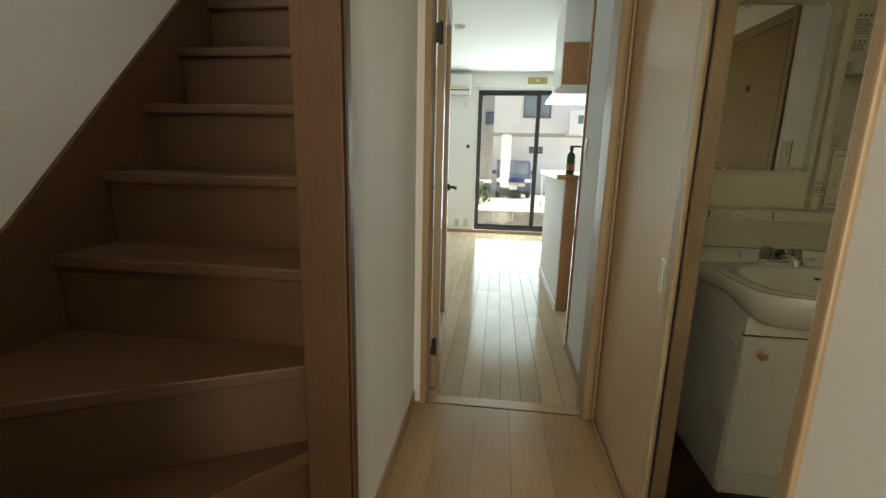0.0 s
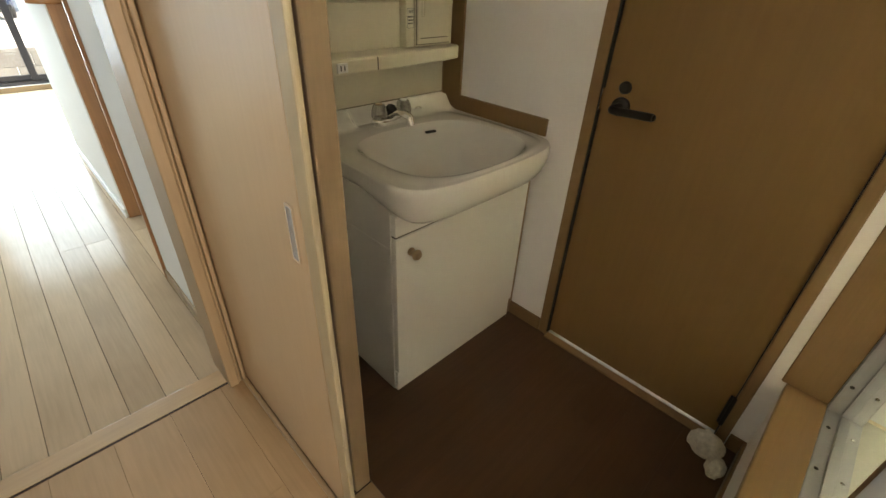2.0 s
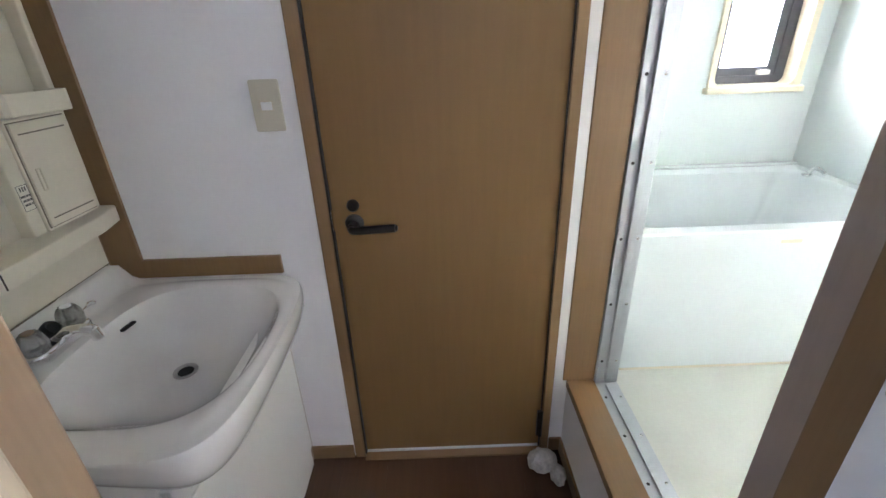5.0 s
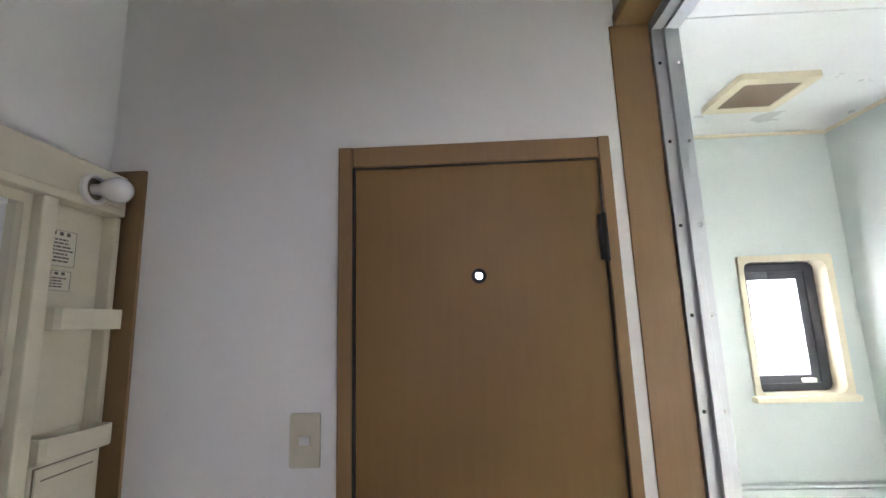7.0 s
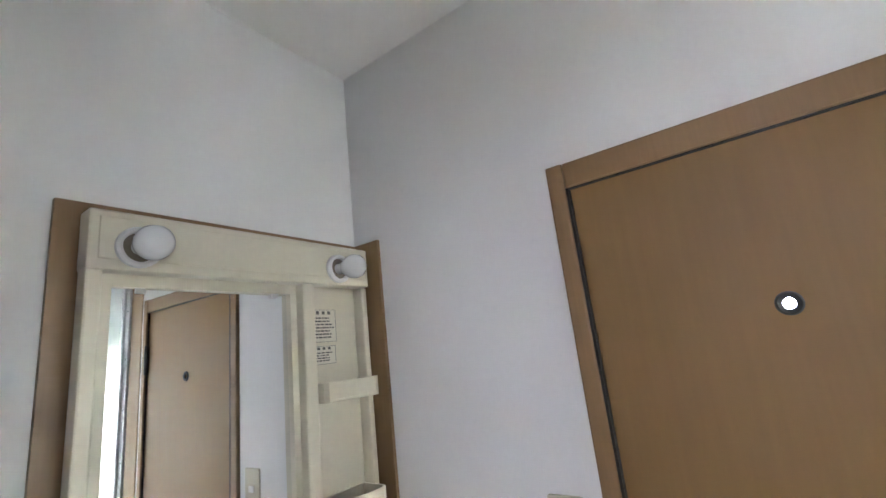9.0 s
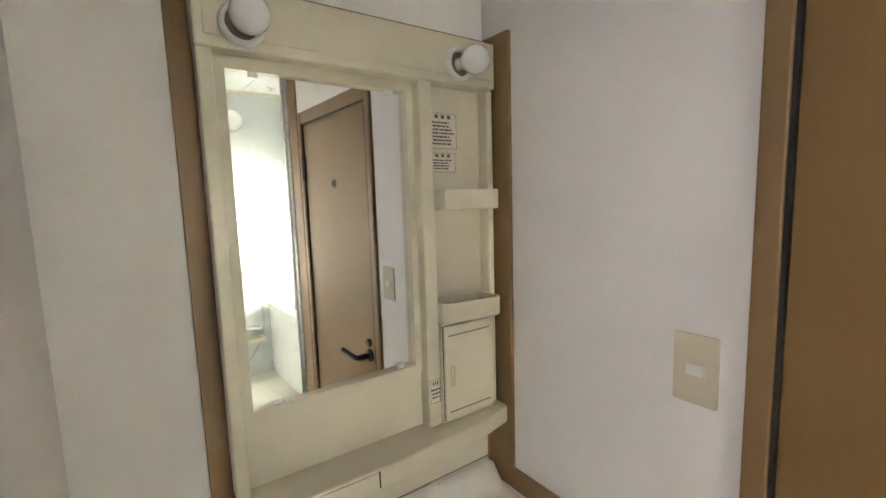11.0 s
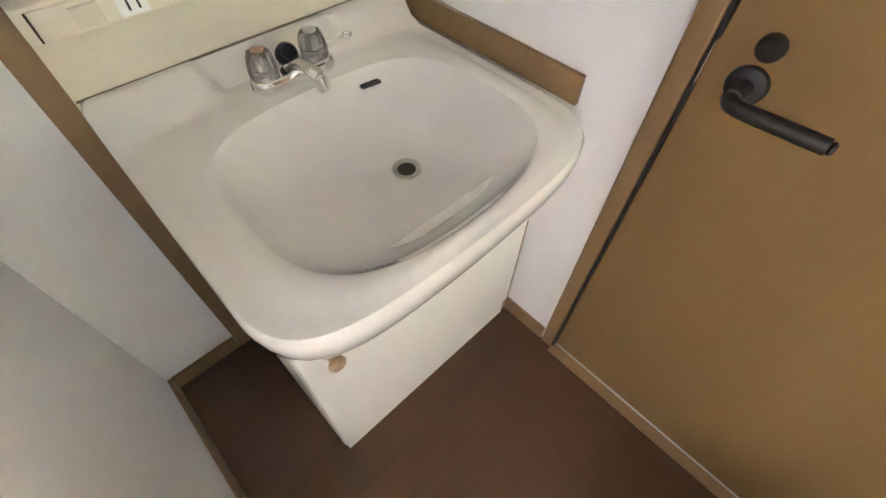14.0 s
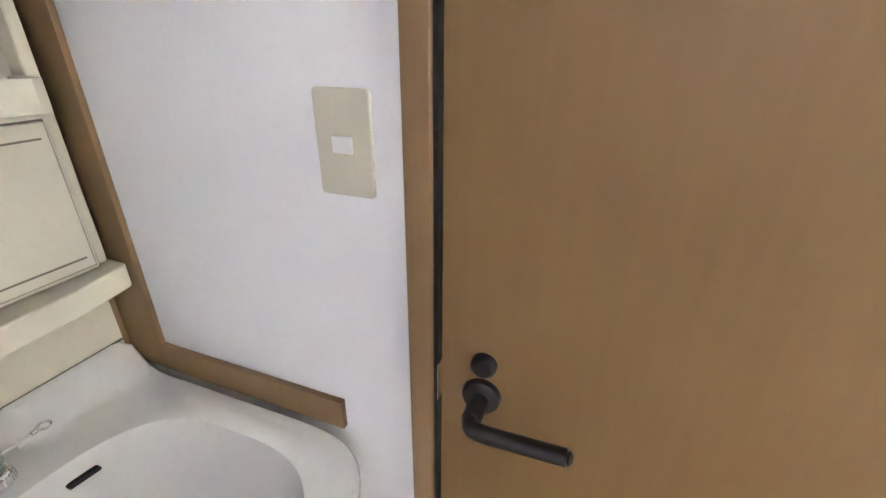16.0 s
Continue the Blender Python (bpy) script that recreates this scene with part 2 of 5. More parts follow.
def cyl(a, b, r, seg=20, soft=0.0, bm=None):
    a, b = Vector(a), Vector(b)
    h = (b - a).length
    s = min(soft, h / 2.01, r * 0.9)
    prof = [(0, 0), (r - s, 0), (r, s), (r, h - s), (r - s, h), (0, h)] if s else [(0, 0), (r, 0), (r, h), (0, h)]
    return lathe(prof, a, b - a, seg, bm)


def tube(points, r, seg=10, bm=None, steps=6):
    """A round bar through points, smoothed."""
    P = [Vector(p) for p in points]
    path = []
    for i in range(len(P) - 1):
        p0, p1, p2, p3 = P[max(i - 1, 0)], P[i], P[i + 1], P[min(i + 2, len(P) - 1)]
        for k in range(steps):
            t = k / steps
            path.append(0.5 * ((2 * p1) + (p2 - p0) * t + (2 * p0 - 5 * p1 + 4 * p2 - p3) * t * t + (3 * p1 - p0 - 3 * p2 + p3) * t ** 3))
    path.append(P[-1])
    one = bmesh.new()
    rings, u = [], None
    for i, c in enumerate(path):
        d = (path[min(i + 1, len(path) - 1)] - path[max(i - 1, 0)]).normalized()
        u = d.orthogonal().normalized() if u is None else (u - d * u.dot(d)).normalized()
        w = d.cross(u)
        rings.append([one.verts.new(c + (u * math.cos(2 * math.pi * k / seg) + w * math.sin(2 * math.pi * k / seg)) * r) for k in range(seg)])
    for p, q in zip(rings, rings[1:]):
        for k in range(seg):
            one.faces.new((p[k], p[(k + 1) % seg], q[(k + 1) % seg], q[k]))
    one.faces.new(rings[0][::-1])
    one.faces.new(rings[-1])
    bmesh.ops.recalc_face_normals(one, faces=one.faces)
    return merge(bm, one)


def prism(outline, axis, lo, hi, bevel=0.0, bm=None, seg=2):
    """Extrudes a 2D outline along an axis (0 x, 1 y, 2 z)."""
    one = bmesh.new()

    def at(p, h):
        return {0: (h, p[0], p[1]), 1: (p[0], h, p[1]), 2: (p[0], p[1], h)}[axis]

    A = [one.verts.new(at(p, lo)) for p in outline]
    B = [one.verts.new(at(p, hi)) for p in outline]
    one.faces.new(A)
    one.faces.new(B)
    for k in range(len(A)):
        one.faces.new((A[k], A[(k + 1) % len(A)], B[(k + 1) % len(A)], B[k]))
    bmesh.ops.recalc_face_normals(one, faces=one.faces)
    if bevel:
        bmesh.ops.bevel(one, geom=list(one.edges), offset=bevel, segments=seg, affect="EDGES", profile=0.5)
    return merge(bm, one)


def rounded(x0, x1, y0, y1, r, n=6):
    out = []
    for cx, cy, a in ((x1 - r, y1 - r, 0), (x0 + r, y1 - r, 90), (x0 + r, y0 + r, 180), (x1 - r, y0 + r, 270)):
        out += [(cx + r * math.cos(radians(a + 90 * k / n)), cy + r * math.sin(radians(a + 90 * k / n))) for k in range(n + 1)]
    return out


def wall(name, pieces, material=WALLPAPER, label="", **kw):
    bm = bmesh.new()
    for p in pieces:
        bx(*p, bm=bm)
    return part(name, bm, material, None, label, kind="structure", category=kw.get("category", "wall"))


def struct(name, bm, material, label="", category="trim", smooth=False):
    return part(name, bm, material, None, label, smooth=smooth, kind="structure", category=category)


# ---- the large structure ----
H = 2.45          # ceiling of hall and washroom
LH = 2.42         # ceiling of the living room
XW = 1.80         # toilet-door wall of the washroom
YB = 2.035        # vanity wall of the washroom
YS = 0.69         # bathroom side of the washroom
PX0, PX1 = 0.80, 0.93   # wall between hall and washroom

wall("wall_hall_west", [(-0.08, -0.002, 1.0405, 2.06, 0, H), (-0.002, 0.0315, 1.985, 2.06, 0, H)], label="white textured wallpaper wall beside the stairs")
wall("wall_hall_west_back", [(-0.08, 0.02, -1.5, 0.02, 0, H)], label="white wallpaper wall by the stair foot")
wall("wall_hall_south", [(-0.95, 0.06, -1.6, -1.5, 0, H), (0.74, 2.0, -1.6, -1.5, 0, H), (0.06, 0.74, -1.6, -1.5, 2.0, H)], label="white wallpaper wall closing the hall")
wall("wall_hall_east_near", [(0.785, PX0 + 0.16, -1.5, 0.62, 0, H), (0.785, 0.8385, 0.62, 0.6895, 0, H)], label="white textured wallpaper wall between hall and bathroom")
wall("wall_hall_east_far", [(0.8725, PX1, 1.44, YB, 0, H)], label="white textured wallpaper wall between hall and washroom")
wall("wall_hall_east_over", [(PX0, PX1, 0.66, 2.0, 2.07, H)], label="white wallpaper wall over the sliding door")
wall("wall_hall_north", [(-0.08, 1.0, 2.0, 2.06, 2.03, H)], label="white wallpaper over the living room doorway")
wall("wall_washroom_north", [(PX1, XW + 0.1, YB, 2.14, 0, H)], label="white wallpaper wall behind the vanity")
wall("wall_washroom_east", [(XW, XW + 0.09, 1.43, YB, 0, H), (XW, XW + 0.09, 0.60, 0.74, 0, 2.62), (XW, XW + 0.09, 0.74, 1.43, 1.92, H)], label="white wallpaper wall around the toilet door")
wall("wall_washroom_south", [(0.839, 0.9945, 0.62, 0.678, 0, H), (0.96, XW, 0.62, YS, 0, 0.285), (0.96, XW, 0.62, YS, 2.27, H)], label="white wallpaper wall around the bathroom opening")
wall("wall_toilet", [(XW + 0.09, 2.82, 0.60, 0.66, 0, 2.62), (2.72, 2.82, 0.66, 2.14, 0, H), (XW + 0.1, 2.82, YB, 2.14, 0, H)], label="white walls of the toilet room")
wall("wall_stair_west", [(-0.95, -0.85, -1.5, 3.0, 0, 3.4)], label="white wallpaper wall of the stairwell")
wall("wall_stair_east", [(-0.08, 0.02, 1.06, 3.0, H + 0.1, 3.4), (-0.08, -0.06, 2.06, 2.8, 0, LH)], label="white wallpaper wall of the stairwell")
wall("wall_stair_end", [(-0.85, -0.08, 2.8, 2.9, 0, 3.4), (-0.85, -0.08, -0.08, 0.0, 0, 3.4)], label="white wallpaper end wall of the stairwell")
wall("wall_living_north", [(-1.1, 0.0, 7.0, 7.15, 0, LH), (1.74, 3.7, 7.0, 7.15, 0, LH), (0.0, 1.74, 7.0, 7.15, 2.17, LH), (0.0, 1.74, 7.0, 7.15, 0, 0.05)], label="white wallpaper wall with the large window")
wall("wall_living_west", [(-1.1, -1.0, 2.9, 7.15, 0, LH)], label="white wallpaper wall of the living room")
wall("wall_living_east", [(3.6, 3.7, 2.0, 7.0, 0, LH)], label="white wallpaper wall of the kitchen")
wall("wall_living_south", [(1.9, 3.7, 2.14, 2.2, 0, LH)], label="white wallpaper wall of the kitchen")
wall("wall_kitchen_stub", [(0.83, 0.93, 2.14, 2.74, 0, LH)], label="white wallpaper end of the kitchen wall")
wall("wall_kitchen_hanging", [(0.83, 1.35, 4.0, 4.6, 2.10, LH)], label="white hanging wall over the kitchen counter")

part("ceiling", bx(-0.08, XW + 0.09, 0.60, YB + 0.1, H, H + 0.1, bm=bx(-0.08, PX0 + 0.16, -1.6, 0.60, H, H + 0.1)), CEILING, None, "white papered ceiling of hall and washroom", kind="structure", category="ceiling")
part("ceiling_living", bx(-1.1, 3.7, 2.06, 7.15, LH, LH + 0.1), CEILING, None, "white papered ceiling of the living room", kind="structure", category="ceiling")
part("ceiling_stair", bx(-0.95, 0.02, -1.6, 3.0, 3.4, 3.5), CEILING, None, "white ceiling over the stairwell", kind="structure", category="ceiling")
part("ceiling_toilet", bx(XW + 0.09, 2.82, 0.66, 2.14, H, H + 0.1), CEILING, None, "white ceiling of the toilet room", kind="structure", category="ceiling")
FLOORS = [struct("floor_hall", bx(-0.95, 1.0, -1.6, 2.03, -0.1, -0.006), JOINT, "pale wood strip floor of the hall", "floor"),
          struct("floor_living", bx(-1.1, 3.7, 2.06, 7.15, -0.1, -0.006), JOINT, "pale glossy wood strip floor", "floor"),
          struct("floor_washroom", bx(1.0, 2.82, 0.6, 2.06, -0.1, -0.006), JOINT, "dark brown wood-look floor", "floor")]

# skirting
def skirting(name, x0, x1, y0, y1, m=BROWN_Y, h=0.055):
    return struct(name, bx(x0, x1, y0, y1, -0.004, h, 0.003), m, "brown skirting board along the wall", "skirting")


skirting("baseboard_hall_west", -0.004, 0.006, 1.041, 1.985, OAK_Y)
skirting("baseboard_washroom_west", PX1 - 0.002, PX1 + 0.008, 1.45, YB)
skirting("baseboard_washroom_north", PX1 + 0.008, 1.12, YB - 0.009, YB + 0.002, BROWN_X)
skirting("baseboard_washroom_east", XW - 0.009, XW + 0.002, 1.432, 1.585)
skirting("baseboard_washroom_east_end", XW - 0.009, XW + 0.002, YS, 0.735)
skirting("baseboard_washroom_south", 1.0, XW - 0.009, YS - 0.002, YS + 0.009, BROWN_X)
skirting("baseboard_living_north", -1.0, 3.6, 6.99, 7.002, OAK_X, 0.05)
skirting("baseboard_kitchen_stub", 0.821, 0.832, 2.105, 2.735, OAK_X, 0.05)

# living room doorway: casing, threshold
def casing(name, boxes, m, label, category="door frame"):
    t = thing(name, boxes[0][0], boxes[0][2], 0, label, category, kind="structure")
    for n, b in zip(("jamb", "jamb", "head", "stop", "stop", "stop"), boxes):
        part(n, bx(*b, 0.004), m, t)
    return t


casing("door_frame_living", [(0.032, 0.060, 1.965, 2.10, 0.002, 2.0), (0.782, 0.812, 1.955, 2.10, 0.002, 2.0), (0.032, 0.812, 1.955, 2.10, 2.0, 2.035), (0.8125, 0.822, 1.962, 2.09, 0.002, 2.0), (0.8225, 0.836, 1.955, 2.09, 0.002, 2.0)], OAK, "tan wooden door frame of the living room doorway")
struct("threshold", bx(0.0, 0.84, 1.992, 2.062, -0.02, 0.003, 0.002), PLANK_X, "pale wooden threshold strip", "threshold")
struct("threshold_groove", bx(0.0, 0.84, 1.984, 1.9915, -0.02, 0.001), JOINT, "dark threshold joint", "threshold")

# washroom doorway: posts of the sliding door
casing("door_frame_washroom", [(0.885, 0.932, 1.385, 1.44, 0.002, 2.02), (0.777, 0.838, 0.690, 0.714, 0.002, 2.07), (0.873, 0.945, 0.714, 1.44, 2.0205, 2.068)], OAK, "tan wooden frame of the sliding-door opening")
struct("slider_track", bx(0.834, 0.872, 0.72, 1.99, 2.03, 2.068, 0.002), OAK, "tan wooden head rail of the sliding door", "door rail")

# toilet door frame
casing("door_frame_toilet", [(1.788, 1.86, 1.392, 1.428, 0.002, 1.93), (1.788, 1.86, 0.738, 0.768, 0.002, 1.93), (1.789, 1.86, 0.768, 1.392, 1.874, 1.929), (1.833, 1.86, 1.366, 1.392, 0.002, 1.874), (1.833, 1.86, 0.768, 0.794, 0.002, 1.874), (1.833, 1.86, 0.794, 1.366, 1.85, 1.874)], BROWN, "brown laminate frame of the toilet door")
# added metal strip, stands in for light leaking out under the door
struct("toilet_leak_strip", bx(1.806, 1.846, 0.7695, 1.3905, 0.0062, 0.009, 0.001), ALU, "thin bright strip added for the light leak under the toilet door", "threshold")
struct("toilet_sill", bx(1.776, 1.86, 0.768, 1.392, -0.004, 0.006, 0.002), BROWN_Y, "brown threshold under the toilet door", "threshold")

# bathroom opening: brown frame and aluminium frame
bf = thing("door_frame_bath", 1.0, 0.65, 0, "brown frame with a screwed aluminium lining around the bathroom opening", "door frame", kind="structure")
part("sill", bx(0.995, XW + 0.002, 0.603, YS + 0.004, 0.288, 0.316, 0.003), BROWN_X, bf)
part("jamb", bx(XW - 0.004, XW + 0.03, 0.603, 0.707, 0.3165, 2.24, 0.003), BROWN, bf)
part("jamb", bx(0.9955, 1.060, 0.603, 0.664, 0.3165, 2.24, 0.003), BROWN, bf)
part("head", bx(0.995, XW + 0.03, 0.603, YS + 0.004, 2.2405, 2.275, 0.003), BROWN_X, bf)
al = [part("aluminium_jamb", bx(XW - 0.012, XW + 0.03, 0.530, 0.6025, 0.30, 2.25, 0.002, bm=bx(XW - 0.024, XW - 0.0125, 0.555, 0.575, 0.32, 2.24, 0.001)), ALU, bf, "screwed aluminium door channel"),
      part("aluminium_jamb", bx(0.9955, 1.0595, 0.530, 0.6025, 0.30, 2.25, 0.002, bm=bx(1.0596, 1.0602, 0.555, 0.564, 0.32, 2.24)), ALU, bf, "screwed aluminium door channel"),
      part("aluminium_sill", bx(1.0605, XW - 0.0125, 0.530, 0.6025, 0.285, 0.312, 0.002, bm=bx(1.06, XW - 0.03, 0.555, 0.575, 0.3125, 0.322, 0.001)), ALU, bf, "aluminium sill track"),
      part("aluminium_head", bx(1.0605, XW - 0.0125, 0.530, 0.6025, 2.215, 2.24, 0.002, bm=bx(1.06, XW - 0.03, 0.555, 0.575, 2.205, 2.2145, 0.001)), ALU, bf, "aluminium head track")]
for k in range(9):
    z = 0.40 + 0.215 * k
    for y in (0.590, 0.543):
        part("screw", lathe([(0.0045, 0), (0.0045, 0.001), (0.002, 0.0022), (0, 0.0022)], (XW - 0.012, y, z), (-1, 0, 0), 10), BLACKISH if y > 0.56 else CHROME, al[0])
for k in range(5):
    for y in (0.590, 0.543):
        part("screw", lathe([(0.0045, 0), (0.0045, 0.001), (0.002, 0.0022), (0, 0.0022)], (1.12 + 0.15 * k, y, 0.312), (0, 0, 1), 10), BLACKISH if y > 0.56 else CHROME, al[2])

fd = thing("bath_folding_door", 1.09, 0.45, 0.325, "folded-open ivory and aluminium bathroom folding door", "folding door")
part("stile", bx(1.0605, 1.166, 0.570, 0.604, 0.325, 2.20, 0.003), STILE, fd, "greyish-tan door stile")
part("leaf", bx(1.064, 1.086, 0.18, 0.565, 0.335, 2.19, 0.003), SASHIVORY, fd)
part("leaf", bx(1.090, 1.112, 0.18, 0.565, 0.335, 2.19, 0.003), SASHIVORY, fd)
for z in (0.345, 0.37):
    part("screw", cyl((1.150, 0.6035, z), (1.150, 0.6052, z), 0.004, 10), BLACKISH, fd)
part("pivot", cyl((1.10, 0.585, 0.312), (1.10, 0.585, 0.3255), 0.012, 12), BLACK, fd, "black door pivot")

# bathroom shell
BX0, BX1, BY0, BY1, BZ0, BZ1 = 1.0, 2.742, -0.62, 0.53, 0.20, 2.315
WY0, WY1, WZ0, WZ1 = -0.507, -0.143, 1.125, 1.70
bw = bmesh.new()
for p in ((BX1, BX1 + 0.14, BY0 - 0.1, WY0, 0, 2.6), (BX1, BX1 + 0.14, WY1, 0.60, 0, 2.6), (BX1, BX1 + 0.14, WY0, WY1, 0, WZ0), (BX1, BX1 + 0.14, WY0, WY1, WZ1, 2.6)):
    bx(*p, bm=bw)
struct("wall_bath_east", bw, BATHWALL, "smooth pale bathroom panel wall with a small window", "wall")
struct("wall_bath_south", bx(BX0 - 0.1, BX1, BY0 - 0.1, BY0, 0, 2.6), BATHWALL, "smooth glossy pale bathroom panel wall", "wall")
struct("wall_bath_west", bx(BX0 - 0.1, BX0 - 0.006, BY0, 0.62, 0, 2.6), BATHWALL, "smooth pale bathroom panel wall", "wall")
struct("wall_bath_north", bx(XW + 0.031, BX1, BY1, 0.598, 0, 2.6, bm=bx(BX0 - 0.004, XW + 0.03, 0.535, 0.60, 2.2505, 2.6)), BATHWALL, "smooth pale bathroom panel wall", "wall")
part("ceiling_bath", bx(BX0, 1.886, BY0, BY1 + 0.06, BZ1, BZ1 + 0.06, 0.003, bm=bx(1.889, BX1, BY0, BY1, BZ1, BZ1 + 0.06, 0.003)), mat("bath_ceiling_panel", (0.74, 0.75, 0.74), 0.3, var=0.02), None, "white bathroom ceiling panels", kind="structure", category="ceiling")
struct("floor_bath", bx(BX0, BX1, BY0, BY1 + 0.06, 0.05, BZ0), BATHFLOOR, "cream textured bathroom floor", "floor")
cv = bx(BX1 - 0.012, BX1, BY0, BY1, BZ1 - 0.018, BZ1 - 0.001, 0.004)
bx(BX0, BX1 - 0.0125, BY0, BY0 + 0.012, BZ1 - 0.018, BZ1 - 0.001, 0.004, bm=cv)
struct("cornice_bath", cv, BATHTRIM, "ivory ceiling edge strip", "trim")

# bathroom window
w1 = thing("window_bath", BX1, -0.32, 1.10, "small frosted window with dark sash and ivory surround", "window", kind="structure")
def ring(outer, inner, axis, lo, hi, bm=None):
    one = bmesh.new()
    def at(p, h):
        return (h, p[0], p[1]) if axis == 0 else ((p[0], h, p[1]) if axis == 1 else (p[0], p[1], h))
    V = [[one.verts.new(at(p, h)) for p in loop] for loop, h in ((outer, lo), (inner, lo), (inner, hi), (outer, hi))]
    n = len(outer)
    for a in range(4):
        for k in range(n):
            one.faces.new((V[a][k], V[a][(k + 1) % n], V[(a + 1) % 4][(k + 1) % n], V[(a + 1) % 4][k]))
    bmesh.ops.recalc_face_normals(one, faces=one.faces)
    return merge(bm, one)


part("surround", ring(rounded(-0.535, -0.122, 1.105, 1.728, 0.012), rounded(-0.505, -0.145, 1.128, 1.700, 0.035), 0, BX1 - 0.014, BX1 + 0.135), BATHTRIM, w1, "ivory plastic window surround", smooth=True)
part("window_sill", bx(BX1 - 0.035, BX1 + 0.11, -0.545, -0.108, 1.095, 1.122, 0.006), BATHTRIM, w1)
fr = part("window_frame", ring(rounded(-0.504, -0.146, 1.129, 1.699, 0.003), rounded(-0.462, -0.178, 1.162, 1.66, 0.003), 0, BX1 + 0.062, BX1 + 0.105), SASH, w1)
part("sash", ring(rounded(-0.466, -0.174, 1.158, 1.664, 0.003), rounded(-0.425, -0.205, 1.198, 1.625, 0.003), 0, BX1 + 0.07, BX1 + 0.098), SASH, fr)
part("latch", bx(BX1 + 0.045, BX1 + 0.068, -0.43, -0.375, 1.165, 1.185, 0.004), WHITEP, w1, "white window latch")
part("hook", tube([(BX1 + 0.055, -0.28, 1.655), (BX1 + 0.04, -0.28, 1.65), (BX1 + 0.036, -0.28, 1.632), (BX1 + 0.044, -0.276, 1.622)], 0.004, 8), BLACK, w1, "black hook")

# ---- hall: stairs, post, doors ----
stair = thing("staircase", -0.46, 1.0, 0, "dark-stained wooden winder staircase rising beside the hall", "staircase")
PV = (-0.075, 1.035)


def winder(poly, z, edge):
    part("tread", prism(poly, 2, z - 0.032, z, 0.004), STAIR, stair)
    (ax, ay), (bx_, by) = edge
    d = Vector((bx_ - ax, by - ay)).normalized()
    n = Vector((-d.y, d.x))
    if n.x * (-1) + n.y < 0:
        n = -n
    q = [Vector((ax, ay)) + n * 0.022, Vector((bx_, by)) + n * 0.022, Vector((bx_, by)) + n * 0.04, Vector((ax, ay)) + n * 0.04]
    part("riser", prism([tuple(v) for v in q], 2, z - 0.22, z - 0.0325), STAIR, stair)


winder([PV, (-0.845, 0.642), (-0.845, 1.14), (-0.085, 1.14)], 0.654, (PV, (-0.845, 0.642)))
winder([(-0.06, 1.03), (-0.745, 0.215), (-0.845, 0.215), (-0.845, 0.70), (-0.085, 1.10)], 0.436, ((-0.06, 1.03), (-0.745, 0.215)))
winder([(-0.05, 1.02), (-0.27, 0.03), (-0.845, 0.03), (-0.845, 0.28), (-0.085, 1.08)], 0.218, ((-0.05, 1.02), (-0.27, 0.03)))
for k in range(9):
    z, y = 0.872 + 0.218 * k, 1.10 + 0.19 * k
    part("tread", bx(-0.832, -0.085, y, y + 0.23, z - 0.032, z, 0.006), STAIR, stair)
    part("riser", bx(-0.832, -0.085, y + 0.025, y + 0.043, z - 0.218, z - 0.0325), STAIR, stair)
part("stringer", prism([(0.0, 0.30), (0.30, 0.52), (0.62, 0.74), (0.98, 0.935), (1.02, 0.965), (2.7, 2.73), (2.7, 2.30), (1.05, 0.40), (0.60, 0.0), (0.0, 0.0)], 0, -0.849, -0.833), STAIR_Z, stair, "dark sloping skirting board on the stairwell wall")
post = thing("stair_post", -0.03, 1.03, 0, "dark reddish-brown wooden end post of the stair wall", "post", kind="structure")
part("board", bx(-0.078, 0.03, 0.996, 1.040, 0.0, H - 0.002, 0.004), STAIR_Z, post)
part("bead", bx(0.0305, 0.037, 1.004, 1.034, 0.0, H - 0.002, 0.003), STAIR_Z, post)

sd = thing("sliding_door", 0.82, 1.65, 0.006, "pale wood-veneer sliding door pushed open against the hall wall", "sliding door")
part("panel", bx(0.839, 0.869, 1.3655, 1.99, 0.008, 2.028, 0.002), SLIDER, sd)
part("edge_strip", bx(0.8375, 0.850, 1.327, 1.365, 0.008, 2.028, 0.003), STRIPM, sd, "pale cream edge strip")
part("brush_seal", bx(0.8702, 0.8845, 1.395, 1.405, 0.008, 2.02, 0.001), BRUSH, sd, "dark grey brush seal")
pull = part("pull", ring(rounded(1.387, 1.413, 0.775, 0.885, 0.004, 3), rounded(1.391, 1.409, 0.78, 0.88, 0.003, 3), 0, 0.8355, 0.8435), CHROME, sd, "recessed metal finger pull")
part("recess", bx(0.8383, 0.8388, 1.3915, 1.4085, 0.781, 0.879), ALU, pull)
part("bottom_rail", bx(0.840, 0.868, 1.37, 1.99, 0.001, 0.0075), JOINT, sd)
struct("hall_side_rail", bx(0.8235, 0.8365, 1.33, 1.954, 0.0, 0.014, 0.003), OAK_Y, "thin tan floor guide rail of the sliding door", "trim")

